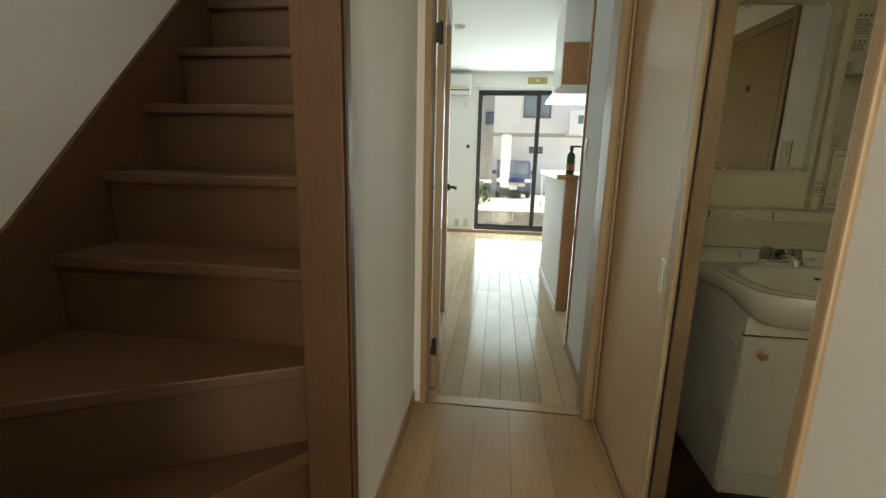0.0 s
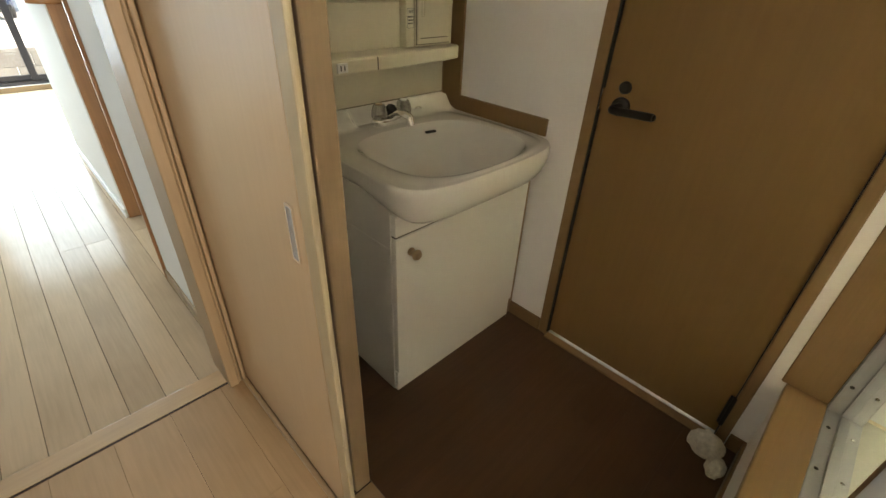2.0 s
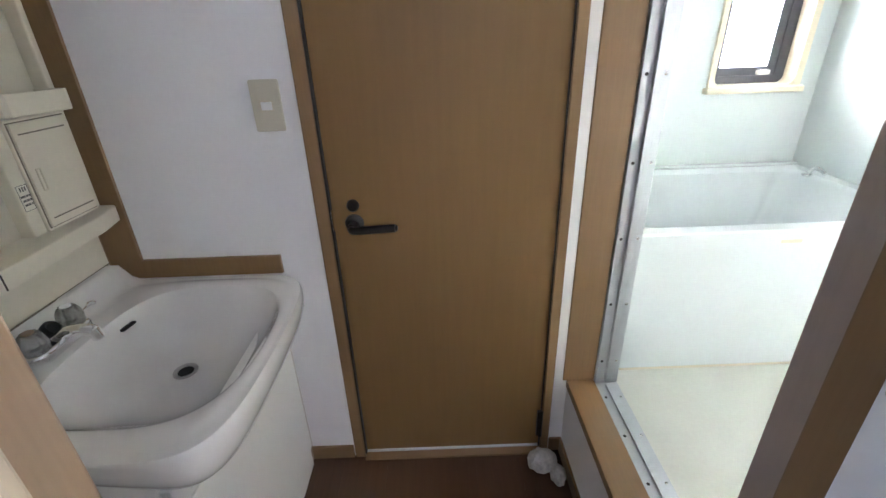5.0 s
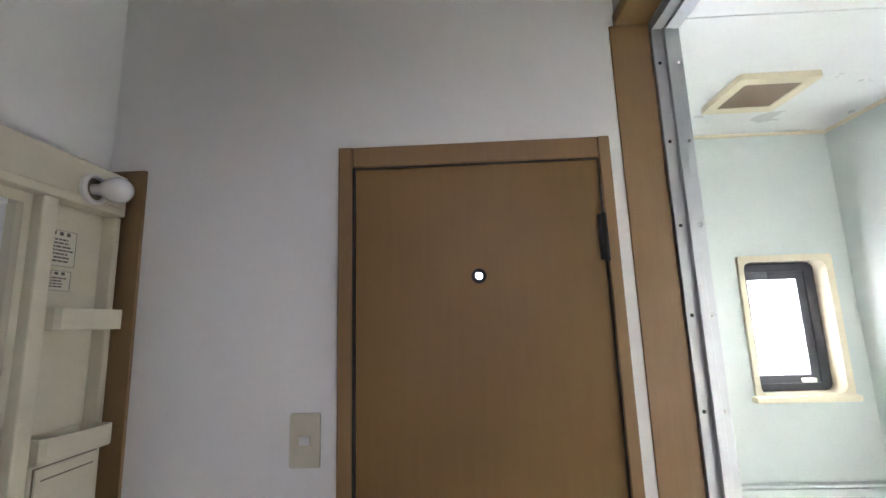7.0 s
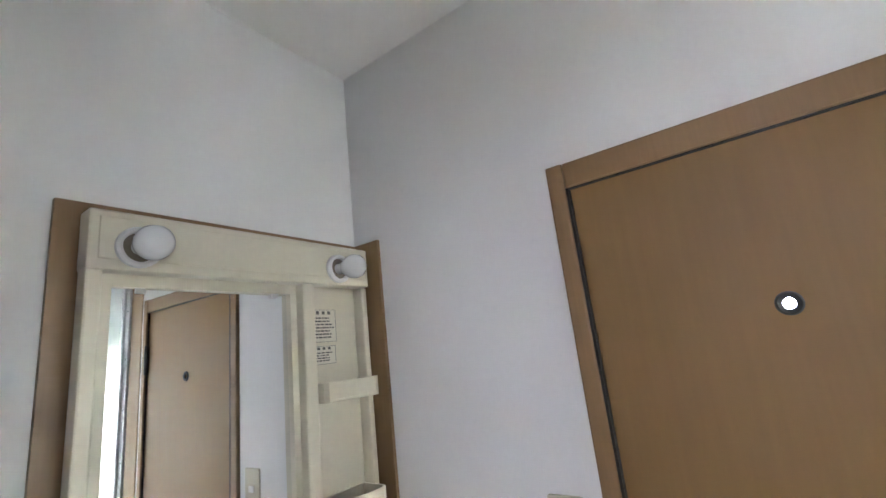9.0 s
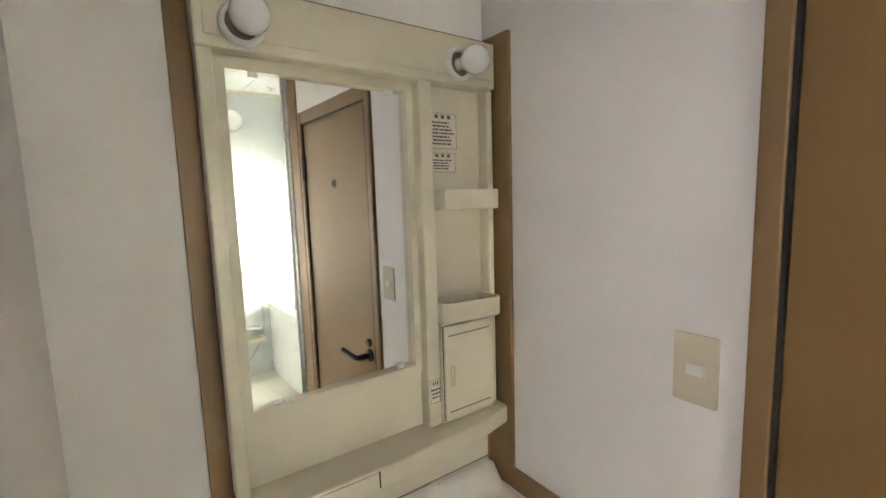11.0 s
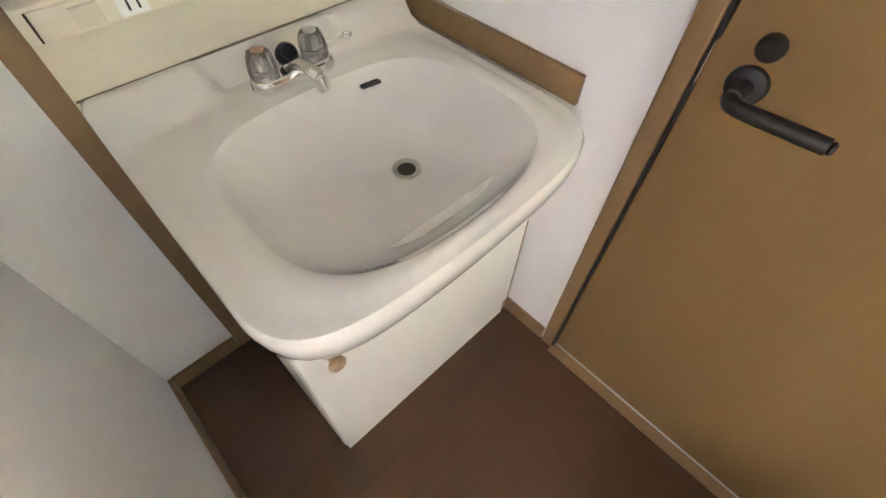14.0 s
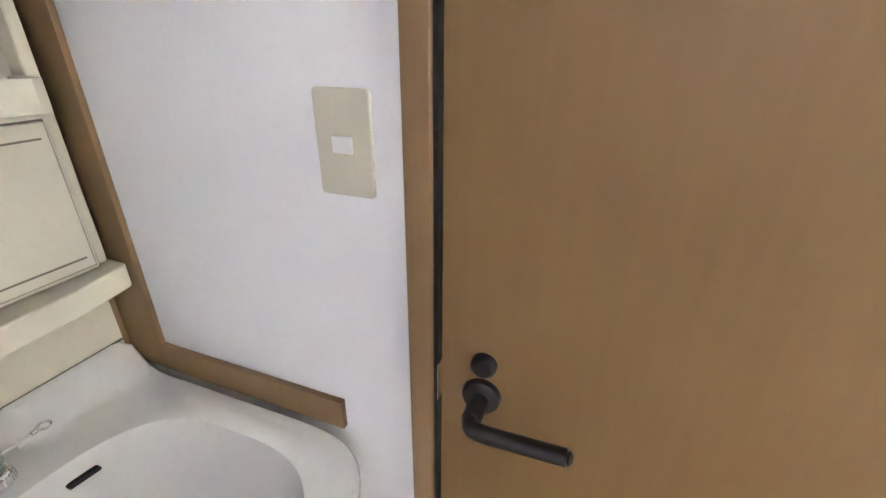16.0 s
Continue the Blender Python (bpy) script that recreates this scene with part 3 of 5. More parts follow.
ld = thing("living_room_door", 0.08, 2.09, 0.006, "open wooden door with a tall clear glass panel and dark lever handle", "door")
lf = bmesh.new()
for b in ((0.064, 0.098, 2.11, 2.20, 0.01, 1.99), (0.064, 0.098, 2.76, 2.83, 0.01, 1.99), (0.064, 0.098, 2.2005, 2.7595, 0.01, 0.18), (0.064, 0.098, 2.2005, 2.7595, 1.88, 1.99)):
    bx(*b, 0.002, bm=lf)
part("leaf", lf, OAK, ld)
g = part("glass", bx(0.078, 0.084, 2.198, 2.762, 0.178, 1.882), PANE, ld, "clear glass panel")
g.visible_shadow = False
lv = cyl((0.098, 2.775, 0.98), (0.112, 2.775, 0.98), 0.022, 20, 0.003)
tube([(0.11, 2.775, 0.98), (0.135, 2.775, 0.98), (0.145, 2.765, 0.98), (0.148, 2.66, 0.98)], 0.009, 10, bm=lv)
part("lever_handle", lv, BLACKISH, ld, "dark bronze lever handle", smooth=True)
lv = cyl((0.05, 2.775, 0.98), (0.064, 2.775, 0.98), 0.022, 20, 0.003)
tube([(0.052, 2.775, 0.98), (0.03, 2.775, 0.98), (0.018, 2.765, 0.98), (0.016, 2.66, 0.98)], 0.009, 10, bm=lv)
part("lever_handle", lv, BLACKISH, ld, "dark bronze lever handle", smooth=True)
for z in (0.20, 1.64):
    part("hinge", bx(0.058, 0.078, 2.085, 2.112, z, z + 0.075, 0.002, bm=cyl((0.080, 2.10, z - 0.008), (0.080, 2.10, z + 0.083), 0.008, 12, 0.002)), BLACKISH, ld, "black door hinge")
part("strike", bx(0.0605, 0.0645, 2.06, 2.085, 0.25, 0.33, 0.001), ALU, ld)

ld.rotation_euler = (0, 0, radians(4.2))

# ---- toilet door ----
td = thing("toilet_door", 1.83, 1.08, 0.012, "closed brown wood-veneer toilet door with dark bronze fittings", "door")
PC = (1.081, 1.587)
lf = bmesh.new()
# leaf with a round hole for the light eye
hole = [(PC[0] + 0.011 * math.cos(2 * math.pi * k / 24), PC[1] + 0.011 * math.sin(2 * math.pi * k / 24)) for k in range(24)]
per = []
for k in range(24):
    a = 2 * math.pi * k / 24
    c, s = math.cos(a), math.sin(a)
    tx = min(((1.3850 - PC[0]) / c) if c > 1e-6 else 9, ((0.7715 - PC[0]) / c) if c < -1e-6 else 9)
    tz = min(((1.8712 - PC[1]) / s) if s > 1e-6 else 9, ((0.027 - PC[1]) / s) if s < -1e-6 else 9)
    t = min(tx, tz)
    per.append((PC[0] + t * c, PC[1] + t * s))
corners = [(1.3850, 1.8712), (0.7715, 1.8712), (0.7715, 0.027), (1.3850, 0.027)]
for cx, cz in corners:
    k = min(range(24), key=lambda i: (per[i][0] - cx) ** 2 + (per[i][1] - cz) ** 2)
    per[k] = (cx, cz)
part("leaf", ring(per, hole, 0, 1.801, 1.832), LEAF, td)
part("eye_rim", lathe([(0.0112, -0.002), (0.0192, -0.002), (0.0192, 0.001), (0.016, 0.005), (0.0086, 0.003), (0.0086, -0.002)], (1.801, PC[0], PC[1]), (-1, 0, 0), 28), BLACK, td, "black ring of the light eye", smooth=True)
part("eye_lens", cyl((1.815, PC[0], PC[1]), (1.819, PC[0], PC[1]), 0.0109, 24), glass("eye_glass", (1, 1, 1), 0.25), td, "clear lens of the light eye")
lk = lathe([(0, 0.013), (0.012, 0.013), (0.0160, 0.009), (0.0170, 0.0)], (1.801, 1.327, 0.954), (-1, 0, 0), 28)
part("lock_rose", lk, BLACKISH, td, "dark bronze lock knob", smooth=True)
rs = lathe([(0, 0.012), (0.020, 0.012), (0.0250, 0.008), (0.0260, 0.0)], (1.801, 1.328, 0.903), (-1, 0, 0), 28)
rose = part("lever_rose", rs, BLACKISH, td, "dark bronze rose", smooth=True)
lv = cyl((1.793, 1.328, 0.903), (1.752, 1.328, 0.903), 0.0125, 18, 0.002)
tube([(1.765, 1.329, 0.903), (1.745, 1.326, 0.904), (1.738, 1.312, 0.905), (1.737, 1.285, 0.906), (1.737, 1.212, 0.909)], 0.0105, 14, bm=lv)
cyl((1.737, 1.2125, 0.909), (1.737, 1.205, 0.9092), 0.0085, 14, 0.003, bm=lv)
part("lever", lv, BLACKISH, rose, "dark bronze lever handle", smooth=True)
part("latch_plate", bx(1.787, 1.830, 1.3846, 1.3861, 0.885, 0.945, 0.0005), CHROME, td, "metal latch plate")
for z in (0.075, 1.615):
    part("hinge", bx(1.789, 1.8005, 0.757, 0.783, z, z + 0.113, 0.002, bm=cyl((1.792, 0.7695, z - 0.004), (1.792, 0.7695, z + 0.117), 0.007, 12, 0.002)), BLACKISH, td, "dark bronze door hinge")
# black strips added between leaf and frame to draw the gap's shade
for b in ((1.7895, 1.832, 1.3862, 1.3917, 0.02, 1.873), (1.7935, 1.832, 0.7683, 0.7712, 0.02, 1.873), (1.7925, 1.832, 0.7713, 1.3860, 1.8715, 1.8738)):
    part("gap_shade", bx(*b), BLACK, td, "black strip added as shade in the door gap")
part("edge_chip", bx(1.8045, 1.8015, 1.2285, 1.231, 1.262, 1.270), PAPER, td, "small pale chip in the veneer")

def switch(name, x, y, z, w, h, rockers, label):
    t = thing(name, x, y, z, label, "light switch")
    pl = part("plate", prism(rounded(y - w / 2, y + w / 2, z - h / 2, z + h / 2, 0.005, 4), 0, x - 0.007, x - 0.0005, 0.0018), PLATE, t)
    for (dy, dz, rw, rh) in rockers:
        part("rocker_frame", ring(rounded(y + dy - rw / 2 - 0.003, y + dy + rw / 2 + 0.003, z + dz - rh / 2 - 0.003, z + dz + rh / 2 + 0.003, 0.001, 2), rounded(y + dy - rw / 2, y + dy + rw / 2, z + dz - rh / 2, z + dz + rh / 2, 0.001, 2), 0, x - 0.0085, x - 0.0072), CREAM_D, pl)
        part("rocker", bx(x - 0.011, x - 0.0071, y + dy - rw / 2 + 0.0005, y + dy + rw / 2 - 0.0005, z + dz - rh / 2 + 0.0005, z + dz + rh / 2 - 0.0005, 0.0012), WHITEP, t, "white switch rocker")
    return t


switch("light_switch", XW, 1.5025, 1.2175, 0.072, 0.121, [(0, 0, 0.027, 0.020)], "beige light switch plate with one white rocker on the washroom wall")

s2 = thing("light_switch", 0.95, 0.678, 1.09, "beige light switch plate beside the bathroom frame", "light switch")
part("plate", prism(rounded(0.914, 0.986, 1.03, 1.15, 0.005, 4), 1, 0.6785, 0.685, 0.0018), PLATE, s2)
part("rocker", bx(0.937, 0.963, 0.6852, 0.6885, 1.08, 1.10, 0.001), WHITEP, s2, "white switch rocker")

# ---- vanity ----
pn = thing("vanity_backing", 1.45, YB, 0, "brown laminate backing panel around the washstand", "wall panel")
part("back_panel", bx(1.121, XW - 0.001, YB - 0.012, YB - 0.0005, 0.002, 1.893, 0.001), BROWN, pn)
part("side_panel", prism([(YB - 0.0125, 0.762), (YB - 0.0125, 1.893), (1.934, 1.893), (1.934, 0.817), (1.547, 0.817), (1.547, 0.762)], 0, XW - 0.011, XW - 0.0006, 0.001), BROWN, pn)
part("filler_strip", bx(1.777, XW - 0.0007, 1.578, 1.60, 0.002, 0.70, 0.001), BROWN, pn)

vc = thing("vanity_cabinet", 1.475, 1.80, 0.0, "white vanity base cabinet with one door and a wooden knob", "cabinet")
part("body", bx(1.182, 1.774, 1.588, YB - 0.0125, 0.0, 0.56, 0.002, bm=bx(1.182, 1.197, 1.588, YB - 0.0125, 0.5605, 0.70, 0.001, bm=bx(1.759, 1.774, 1.588, YB - 0.0125, 0.5605, 0.70, 0.001))), CABINET, vc)
part("kick_board", bx(1.186, 1.77, 1.5745, 1.5875, 0.001, 0.085, 0.001), CABINET, vc)
dpanel = part("door", bx(1.184, 1.772, 1.567, 1.5865, 0.092, 0.600, 0.002), CABINET, vc)
part("door_shadow_gap", bx(1.186, 1.77, 1.572, 1.5872, 0.6003, 0.6063), JOINT, vc)
part("apron", bx(1.183, 1.773, 1.567, 1.5875, 0.6065, 0.668, 0.002), CABINET, vc)
part("knob", lathe([(0, 0), (0.012, 0), (0.0125, 0.004), (0.007, 0.009), (0.0085, 0.016), (0.0145, 0.021), (0.016, 0.027), (0.012, 0.033), (0, 0.035)], (1.236, 1.567, 0.545), (0, -1, 0), 24), OAK, dpanel, "round varnished wooden knob", smooth=True)

# basin: rings from the drain out over the bowl, deck and front roll
BC, DR, RIM = Vector((1.466, 1.712)), Vector((1.580, 1.765)), 0.768
A = 0.308
NS = 120


def se(th, a, b, n):
    c, s = math.cos(th), math.sin(th)
    return (abs(c / a) ** n + abs(s / b) ** n) ** (-1 / n)


def outer(th):
    r = se(th, A, 0.248, 6.0) if math.sin(th) < 0 else se(th, A, 0.32, 16)
    x, y = r * math.cos(th), r * math.sin(th)
    if y < 0:
        y *= 1 + (-0.03 + 0.075 * (1 - (x / A) ** 2)) * min(1, -y / 0.2)
    return Vector((x, y))


def bowl(th):
    r = se(th, 0.243, 0.195, 3.2)
    x, y = r * math.cos(th) + 0.010, r * math.sin(th) - 0.018
    y -= 0.014 * max(0, -math.sin(th)) * (1 - (x / 0.24) ** 2)
    return Vector((x, y))


def back_rise(p):
    near = min(1, max(0, (0.135 - abs(p.x + BC.x - 1.468)) / 0.03))
    near = near * near * (3 - 2 * near)
    t = min(1, max(0, (p.y + BC.y - 1.945 - 0.04 * near) / (0.05 - 0.015 * near)))
    return 0.052 * t * t * (3 - 2 * t)


bs = bmesh.new()
rings = []


def add_ring(fn):
    rings.append([bs.verts.new(fn(2 * math.pi * k / NS)) for k in range(NS)])


DEPTH = 0.165
for s in (0.085, 0.13, 0.2, 0.32, 0.46, 0.6, 0.72, 0.82, 0.9, 0.95, 0.98, 1.0):
    def f(th, s=s):
        w = 1 - s ** 1.6
        b = bowl(th) * s
        p = BC + b + (DR - BC) * w
        z = RIM - DEPTH * (1 - s ** 2.7) - 0.006 * (1 - min(1, max(0, (s - 0.9) / 0.1)))
        return (p.x, p.y, z - 0.002)
    add_ring(f)
for s in (0.12, 0.3, 0.42, 0.5, 0.58, 0.66, 0.74, 0.82, 0.88, 0.94, 0.97):
    def f(th, s=s):
        p = bowl(th).lerp(outer(th), s)
        return (p.x + BC.x, p.y + BC.y, RIM + 0.004 * math.sin(math.pi * min(1, s * 1.5)) * 0.8 + back_rise(p))
    add_ring(f)
for grow, dz in ((0.0, -0.003), (0.0035, -0.010), (0.004, -0.024), (0.001, -0.044), (-0.007, -0.064), (-0.018, -0.084), (-0.035, -0.098), (-0.05, -0.102)):
    def f(th, grow=grow, dz=dz):
        p = outer(th)
        q = p * (1 + grow / p.length)
        front = min(1, max(0, -p.y / 0.2))
        lift = back_rise(p)
        y = q.y + BC.y
        return (min(max(q.x + BC.x, 1.158), 1.786), min(y, YB - 0.0135), RIM + dz * (0.75 + 0.35 * front) + lift)
    add_ring(f)
for p, q in zip(rings, rings[1:]):
    for k in range(NS):
        bs.faces.new((p[k], p[(k + 1) % NS], q[(k + 1) % NS], q[k]))
bmesh.ops.recalc_face_normals(bs, faces=bs.faces)
ba = thing("wash_basin", 1.475, 1.75, 0.69, "off-white moulded wash basin top with rounded front", "wash basin")
part("basin", bs, CERAMIC, ba, smooth=True)
STEEL = mat("tarnished_steel", (0.44, 0.42, 0.38), 0.3, metal=0.8, var=0.2, scale=40)
zd = RIM - DEPTH - 0.006
dr = part("drain", lathe([(0.0, -0.02), (0.015, -0.02), (0.0195, -0.002), (0.0225, -0.001), (0.0265, 0.0014), (0.0295, 0.0012), (0.031, -0.004)], (DR.x, DR.y, zd + 0.0008), (0, 0, 1), 28), STEEL, ba, "metal drain ring", smooth=True)
part("drain_hole", cyl((DR.x, DR.y, zd - 0.008), (DR.x, DR.y, zd - 0.001), 0.0192, 20), BLACK, dr)
ov = prism(rounded(1.570, 1.612, 0.730, 0.7375, 0.0036, 4), 1, -0.0035, 0.004)
for v in ov.verts:
    e = v.co.x - 1.592
    v.co.y += 1.8755 - 0.171 * e - 2.95 * e * e + 0.157 * (v.co.z - 0.735)
part("overflow_slot", ov, BLACK, ba, "dark overflow slot")

fc = thing("basin_faucet", 1.46, 1.94, RIM + 0.004, "chrome mixer faucet with two clear acrylic handles", "faucet")
fy = 1.932
part("base", prism(rounded(1.392, 1.546, fy - 0.031, fy + 0.022, 0.024, 8), 2, RIM + 0.003, RIM + 0.029, 0.008, seg=4), CHROME, fc, smooth=True)
sp = tube([(1.466, fy - 0.004, RIM + 0.026), (1.469, fy - 0.028, RIM + 0.038), (1.474, fy - 0.056, RIM + 0.040), (1.479, fy - 0.076, RIM + 0.034)], 0.0135, 18)
cyl((1.4785, fy - 0.074, RIM + 0.040), (1.481, fy - 0.082, RIM + 0.012), 0.0130, 18, 0.003, bm=sp)
part("spout", sp, CHROME, fc, smooth=True)
for hx, cap in ((1.419, OAK), (1.519, WHITEP)):
    part("stem", cyl((hx, fy, RIM + 0.02), (hx, fy, RIM + 0.040), 0.014, 18, 0.003), CHROME, fc, smooth=True)
    hm = bmesh.new()
    hr = []
    for r, h in ((0.0185, 0.024), (0.0235, 0.030), (0.0245, 0.044), (0.0215, 0.061), (0.0165, 0.071)):
        hr.append([hm.verts.new((hx + r * (1 + 0.07 * math.cos(8 * 2 * math.pi * k / 48)) * math.cos(2 * math.pi * k / 48), fy + r * (1 + 0.07 * math.cos(8 * 2 * math.pi * k / 48)) * math.sin(2 * math.pi * k / 48), RIM + h)) for k in range(48)])
    for p, q in zip(hr, hr[1:]):
        for k in range(48):
            hm.faces.new((p[k], p[(k + 1) % 48], q[(k + 1) % 48], q[k]))
    hm.faces.new(hr[0][::-1])
    hm.faces.new(hr[-1])
    hd = part("handle", hm, CLEAR, fc, "clear fluted acrylic handle", smooth=True)
    part("core", cyl((hx, fy, RIM + 0.041), (hx, fy, RIM + 0.0695), 0.010, 14), CHROME, hd)
    part("cap", cyl((hx, fy, RIM + 0.0715), (hx, fy, RIM + 0.0745), 0.0115, 18, 0.001), cap, hd, "marked handle cap")
part("stopper", lathe([(0, 0.0), (0.017, 0.0), (0.019, 0.004), (0.019, 0.018), (0.014, 0.024), (0.011, 0.020), (0, 0.018)], (1.469, fy + 0.012, RIM + 0.038), (0.0, -0.75, 0.66), 24), BLACK, fc, "black rubber stopper hung on the faucet", smooth=True)
part("stopper_post", cyl((1.467, fy + 0.012, RIM + 0.02), (1.469, fy + 0.014, RIM + 0.040), 0.005, 10), CHROME, fc)
ch = tube([(1.520, fy + 0.006, RIM + 0.034), (1.55, fy + 0.010, RIM + 0.034), (1.575, fy + 0.014, RIM + 0.031), (1.588, fy + 0.016, RIM + 0.030)], 0.0018, 8)
cyl((1.584, fy + 0.0155, RIM + 0.030), (1.593, fy + 0.017, RIM + 0.030), 0.004, 10, 0.001, bm=ch)
tube([(1.592, fy + 0.017, RIM + 0.030), (1.601, fy + 0.025, RIM + 0.031), (1.611, fy + 0.018, RIM + 0.030), (1.602, fy + 0.009, RIM + 0.029), (1.592, fy + 0.017, RIM + 0.030)], 0.0022, 8, bm=ch)
part("chain_hook", ch, CHROME, fc, "wire stopper hook", smooth=True)

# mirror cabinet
# dark cream: shade of grooves, gaps and wells put into the colour
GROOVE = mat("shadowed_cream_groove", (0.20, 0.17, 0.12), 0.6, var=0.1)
mc = thing("mirror_cabinet", 1.465, 2.0, 0.83, "cream plastic mirror cabinet with shelf, trays and two bulbs", "mirror cabinet")
YP = YB - 0.0125
part("back_board", bx(1.160, 1.776, YP - 0.008, YP - 0.0005, 0.785, 1.86, 0.001), CREAM, mc)
# thin dark strip drawn as the shadow line above the basin
part("back_seam", bx(1.162, 1.774, YP - 0.0105, YP - 0.0085, RIM + 0.050, RIM + 0.0535), GROOVE, mc, "dark seam strip with the joint's shadow in its colour")
sf = bmesh.new()
for b in ((1.156, 1.180, 1.975, YP - 0.009, 0.9865, 1.862), (1.154, 1.7785, 1.968, YP - 0.009, 1.765, 1.868), (1.566, 1.600, 1.972, YP - 0.009, 0.9865, 1.764), (1.7605, 1.7785, 1.978, YP - 0.009, 0.9865, 1.764)):
    bx(*b, 0.004, bm=sf)
part("frame", sf, CREAM, mc)
part("light_panel", bx(1.168, 1.765, 1.9635, 1.9678, 1.782, 1.855, 0.002), CREAM, mc)
part("mirror_frame", ring([(1.180, 1.118), (1.565, 1.118), (1.565, 1.764), (1.180, 1.764)], [(1.199, 1.136), (1.549, 1.136), (1.549, 1.742), (1.199, 1.742)], 1, 1.996, YP - 0.009), CREAM, mc)
mr = part("mirror", prism([(1.1992, YP - 0.0185), (1.5488, YP - 0.0105), (1.5488, YP - 0.0086), (1.1992, YP - 0.0086)], 2, 1.1362, 1.7418), mirror_mat, mc, "slightly worn silvered mirror")
for cx, cz in ((1.245, 1.139), (1.515, 1.139), (1.245, 1.739), (1.515, 1.739)):
    part("mirror_clip", bx(cx - 0.008, cx + 0.008, YP - 0.0205, YP - 0.0127, cz - 0.006, cz + 0.006, 0.001), WHITEP, mr)
part("lower_panel", bx(1.179, 1.565, 2.001, YP - 0.009, 0.9865, 1.117, 0.002), CREAM, mc)
shelf = bmesh.new()
prism([(1.160, YP - 0.009), (1.160, 1.920), (1.168, 1.913), (1.45, 1.908), (1.70, 1.924), (1.78, 1.942), (1.786, 1.950), (1.786, YP - 0.009)], 2, 0.944, 0.986, 0.004, bm=shelf)
sh = part("shelf", shelf, CREAM, mc)
part("socket_strip", prism([(1.175, 1.9145), (1.40, 1.9095), (1.40, 1.905), (1.175, 1.910)], 2, 0.948, 0.981, 0.001), CREAM, sh)
part("switch_rocker", bx(1.212, 1.244, 1.903, 1.909, 0.952, 0.976, 0.001), PLATE, sh, "grey-beige rocker switch")
ot = part("socket", bx(1.262, 1.296, 1.903, 1.9085, 0.951, 0.977, 0.001), WHITEP, sh, "two-pin socket")
for sx in (1.273, 1.285):
    part("slot", bx(sx - 0.0015, sx + 0.0015, 1.9022, 1.9032, 0.957, 0.971), BLACK, ot)
part("strip_gap", bx(1.1715, 1.174, 1.906, 1.9135, 0.949, 0.980), JOINT, sh)
part("strip_gap", bx(1.4005, 1.403, 1.9045, 1.909, 0.949, 0.982), JOINT, sh)
for zt, name in ((1.487, "tray"), (1.232, "tray")):
    tb = bmesh.new()
    ol = [(1.602, YP - 0.009), (1.602, 1.958), (1.61, 1.948), (1.68, 1.936), (1.74, 1.930), (1.755, 1.936), (1.759, 1.95), (1.759, YP - 0.009)]
    il = [(1.607, YP - 0.012), (1.607, 1.962), (1.613, 1.953), (1.68, 1.941), (1.739, 1.935), (1.751, 1.940), (1.754, 1.953), (1.754, YP - 0.012)]
    prism(ol, 2, zt, zt + 0.008, 0.002, bm=tb)
    ring(ol, il, 2, zt + 0.007, zt + 0.045, bm=tb)
    part(name, tb, CREAM, mc, "cream plastic tray")
cs = part("small_cupboard", bx(1.602, 1.759, 1.968, YP - 0.009, 0.9868, 1.228, 0.003), CREAM, mc)
cd = part("cupboard_door", bx(1.607, 1.752, 1.962, 1.9675, 0.996, 1.220, 0.002), CREAM, mc, "small cream cupboard door")
# grooves and door outline are dark strips coloured as shade
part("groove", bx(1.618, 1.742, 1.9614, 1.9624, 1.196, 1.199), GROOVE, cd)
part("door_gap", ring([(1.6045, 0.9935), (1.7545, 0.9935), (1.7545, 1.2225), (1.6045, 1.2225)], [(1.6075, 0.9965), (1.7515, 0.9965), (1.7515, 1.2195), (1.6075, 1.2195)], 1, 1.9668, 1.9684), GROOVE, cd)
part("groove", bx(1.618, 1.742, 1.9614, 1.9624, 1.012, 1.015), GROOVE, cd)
part("finger_pull", ring(rounded(1.622, 1.634, 1.075, 1.125, 0.002, 2), rounded(1.624, 1.632, 1.078, 1.122, 0.002, 2), 1, 1.9595, 1.9622), CREAM_D, cd)
for bxx in (1.225, 1.668):
    so = part("bulb_socket", lathe([(0.036, 0), (0.036, 0.009), (0.032, 0.013), (0.0275, 0.012), (0.026, 0.003), (0, 0.003)], (bxx, 1.9633, 1.805), (0, -1, 0), 28), WHITEP, mc, smooth=True)
    # dark disc stands for the shade inside the socket
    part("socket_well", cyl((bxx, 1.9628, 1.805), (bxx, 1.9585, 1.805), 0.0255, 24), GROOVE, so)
    part("bulb", lathe([(0.0135, 0.004), (0.0145, 0.022), (0.0205, 0.033), (0.0275, 0.048), (0.030, 0.062), (0.027, 0.076), (0.017, 0.087), (0, 0.091)], (bxx, 1.9633, 1.805), (0.0, -1, -0.08), 28), BULB, so, "white opal bulb", smooth=True)


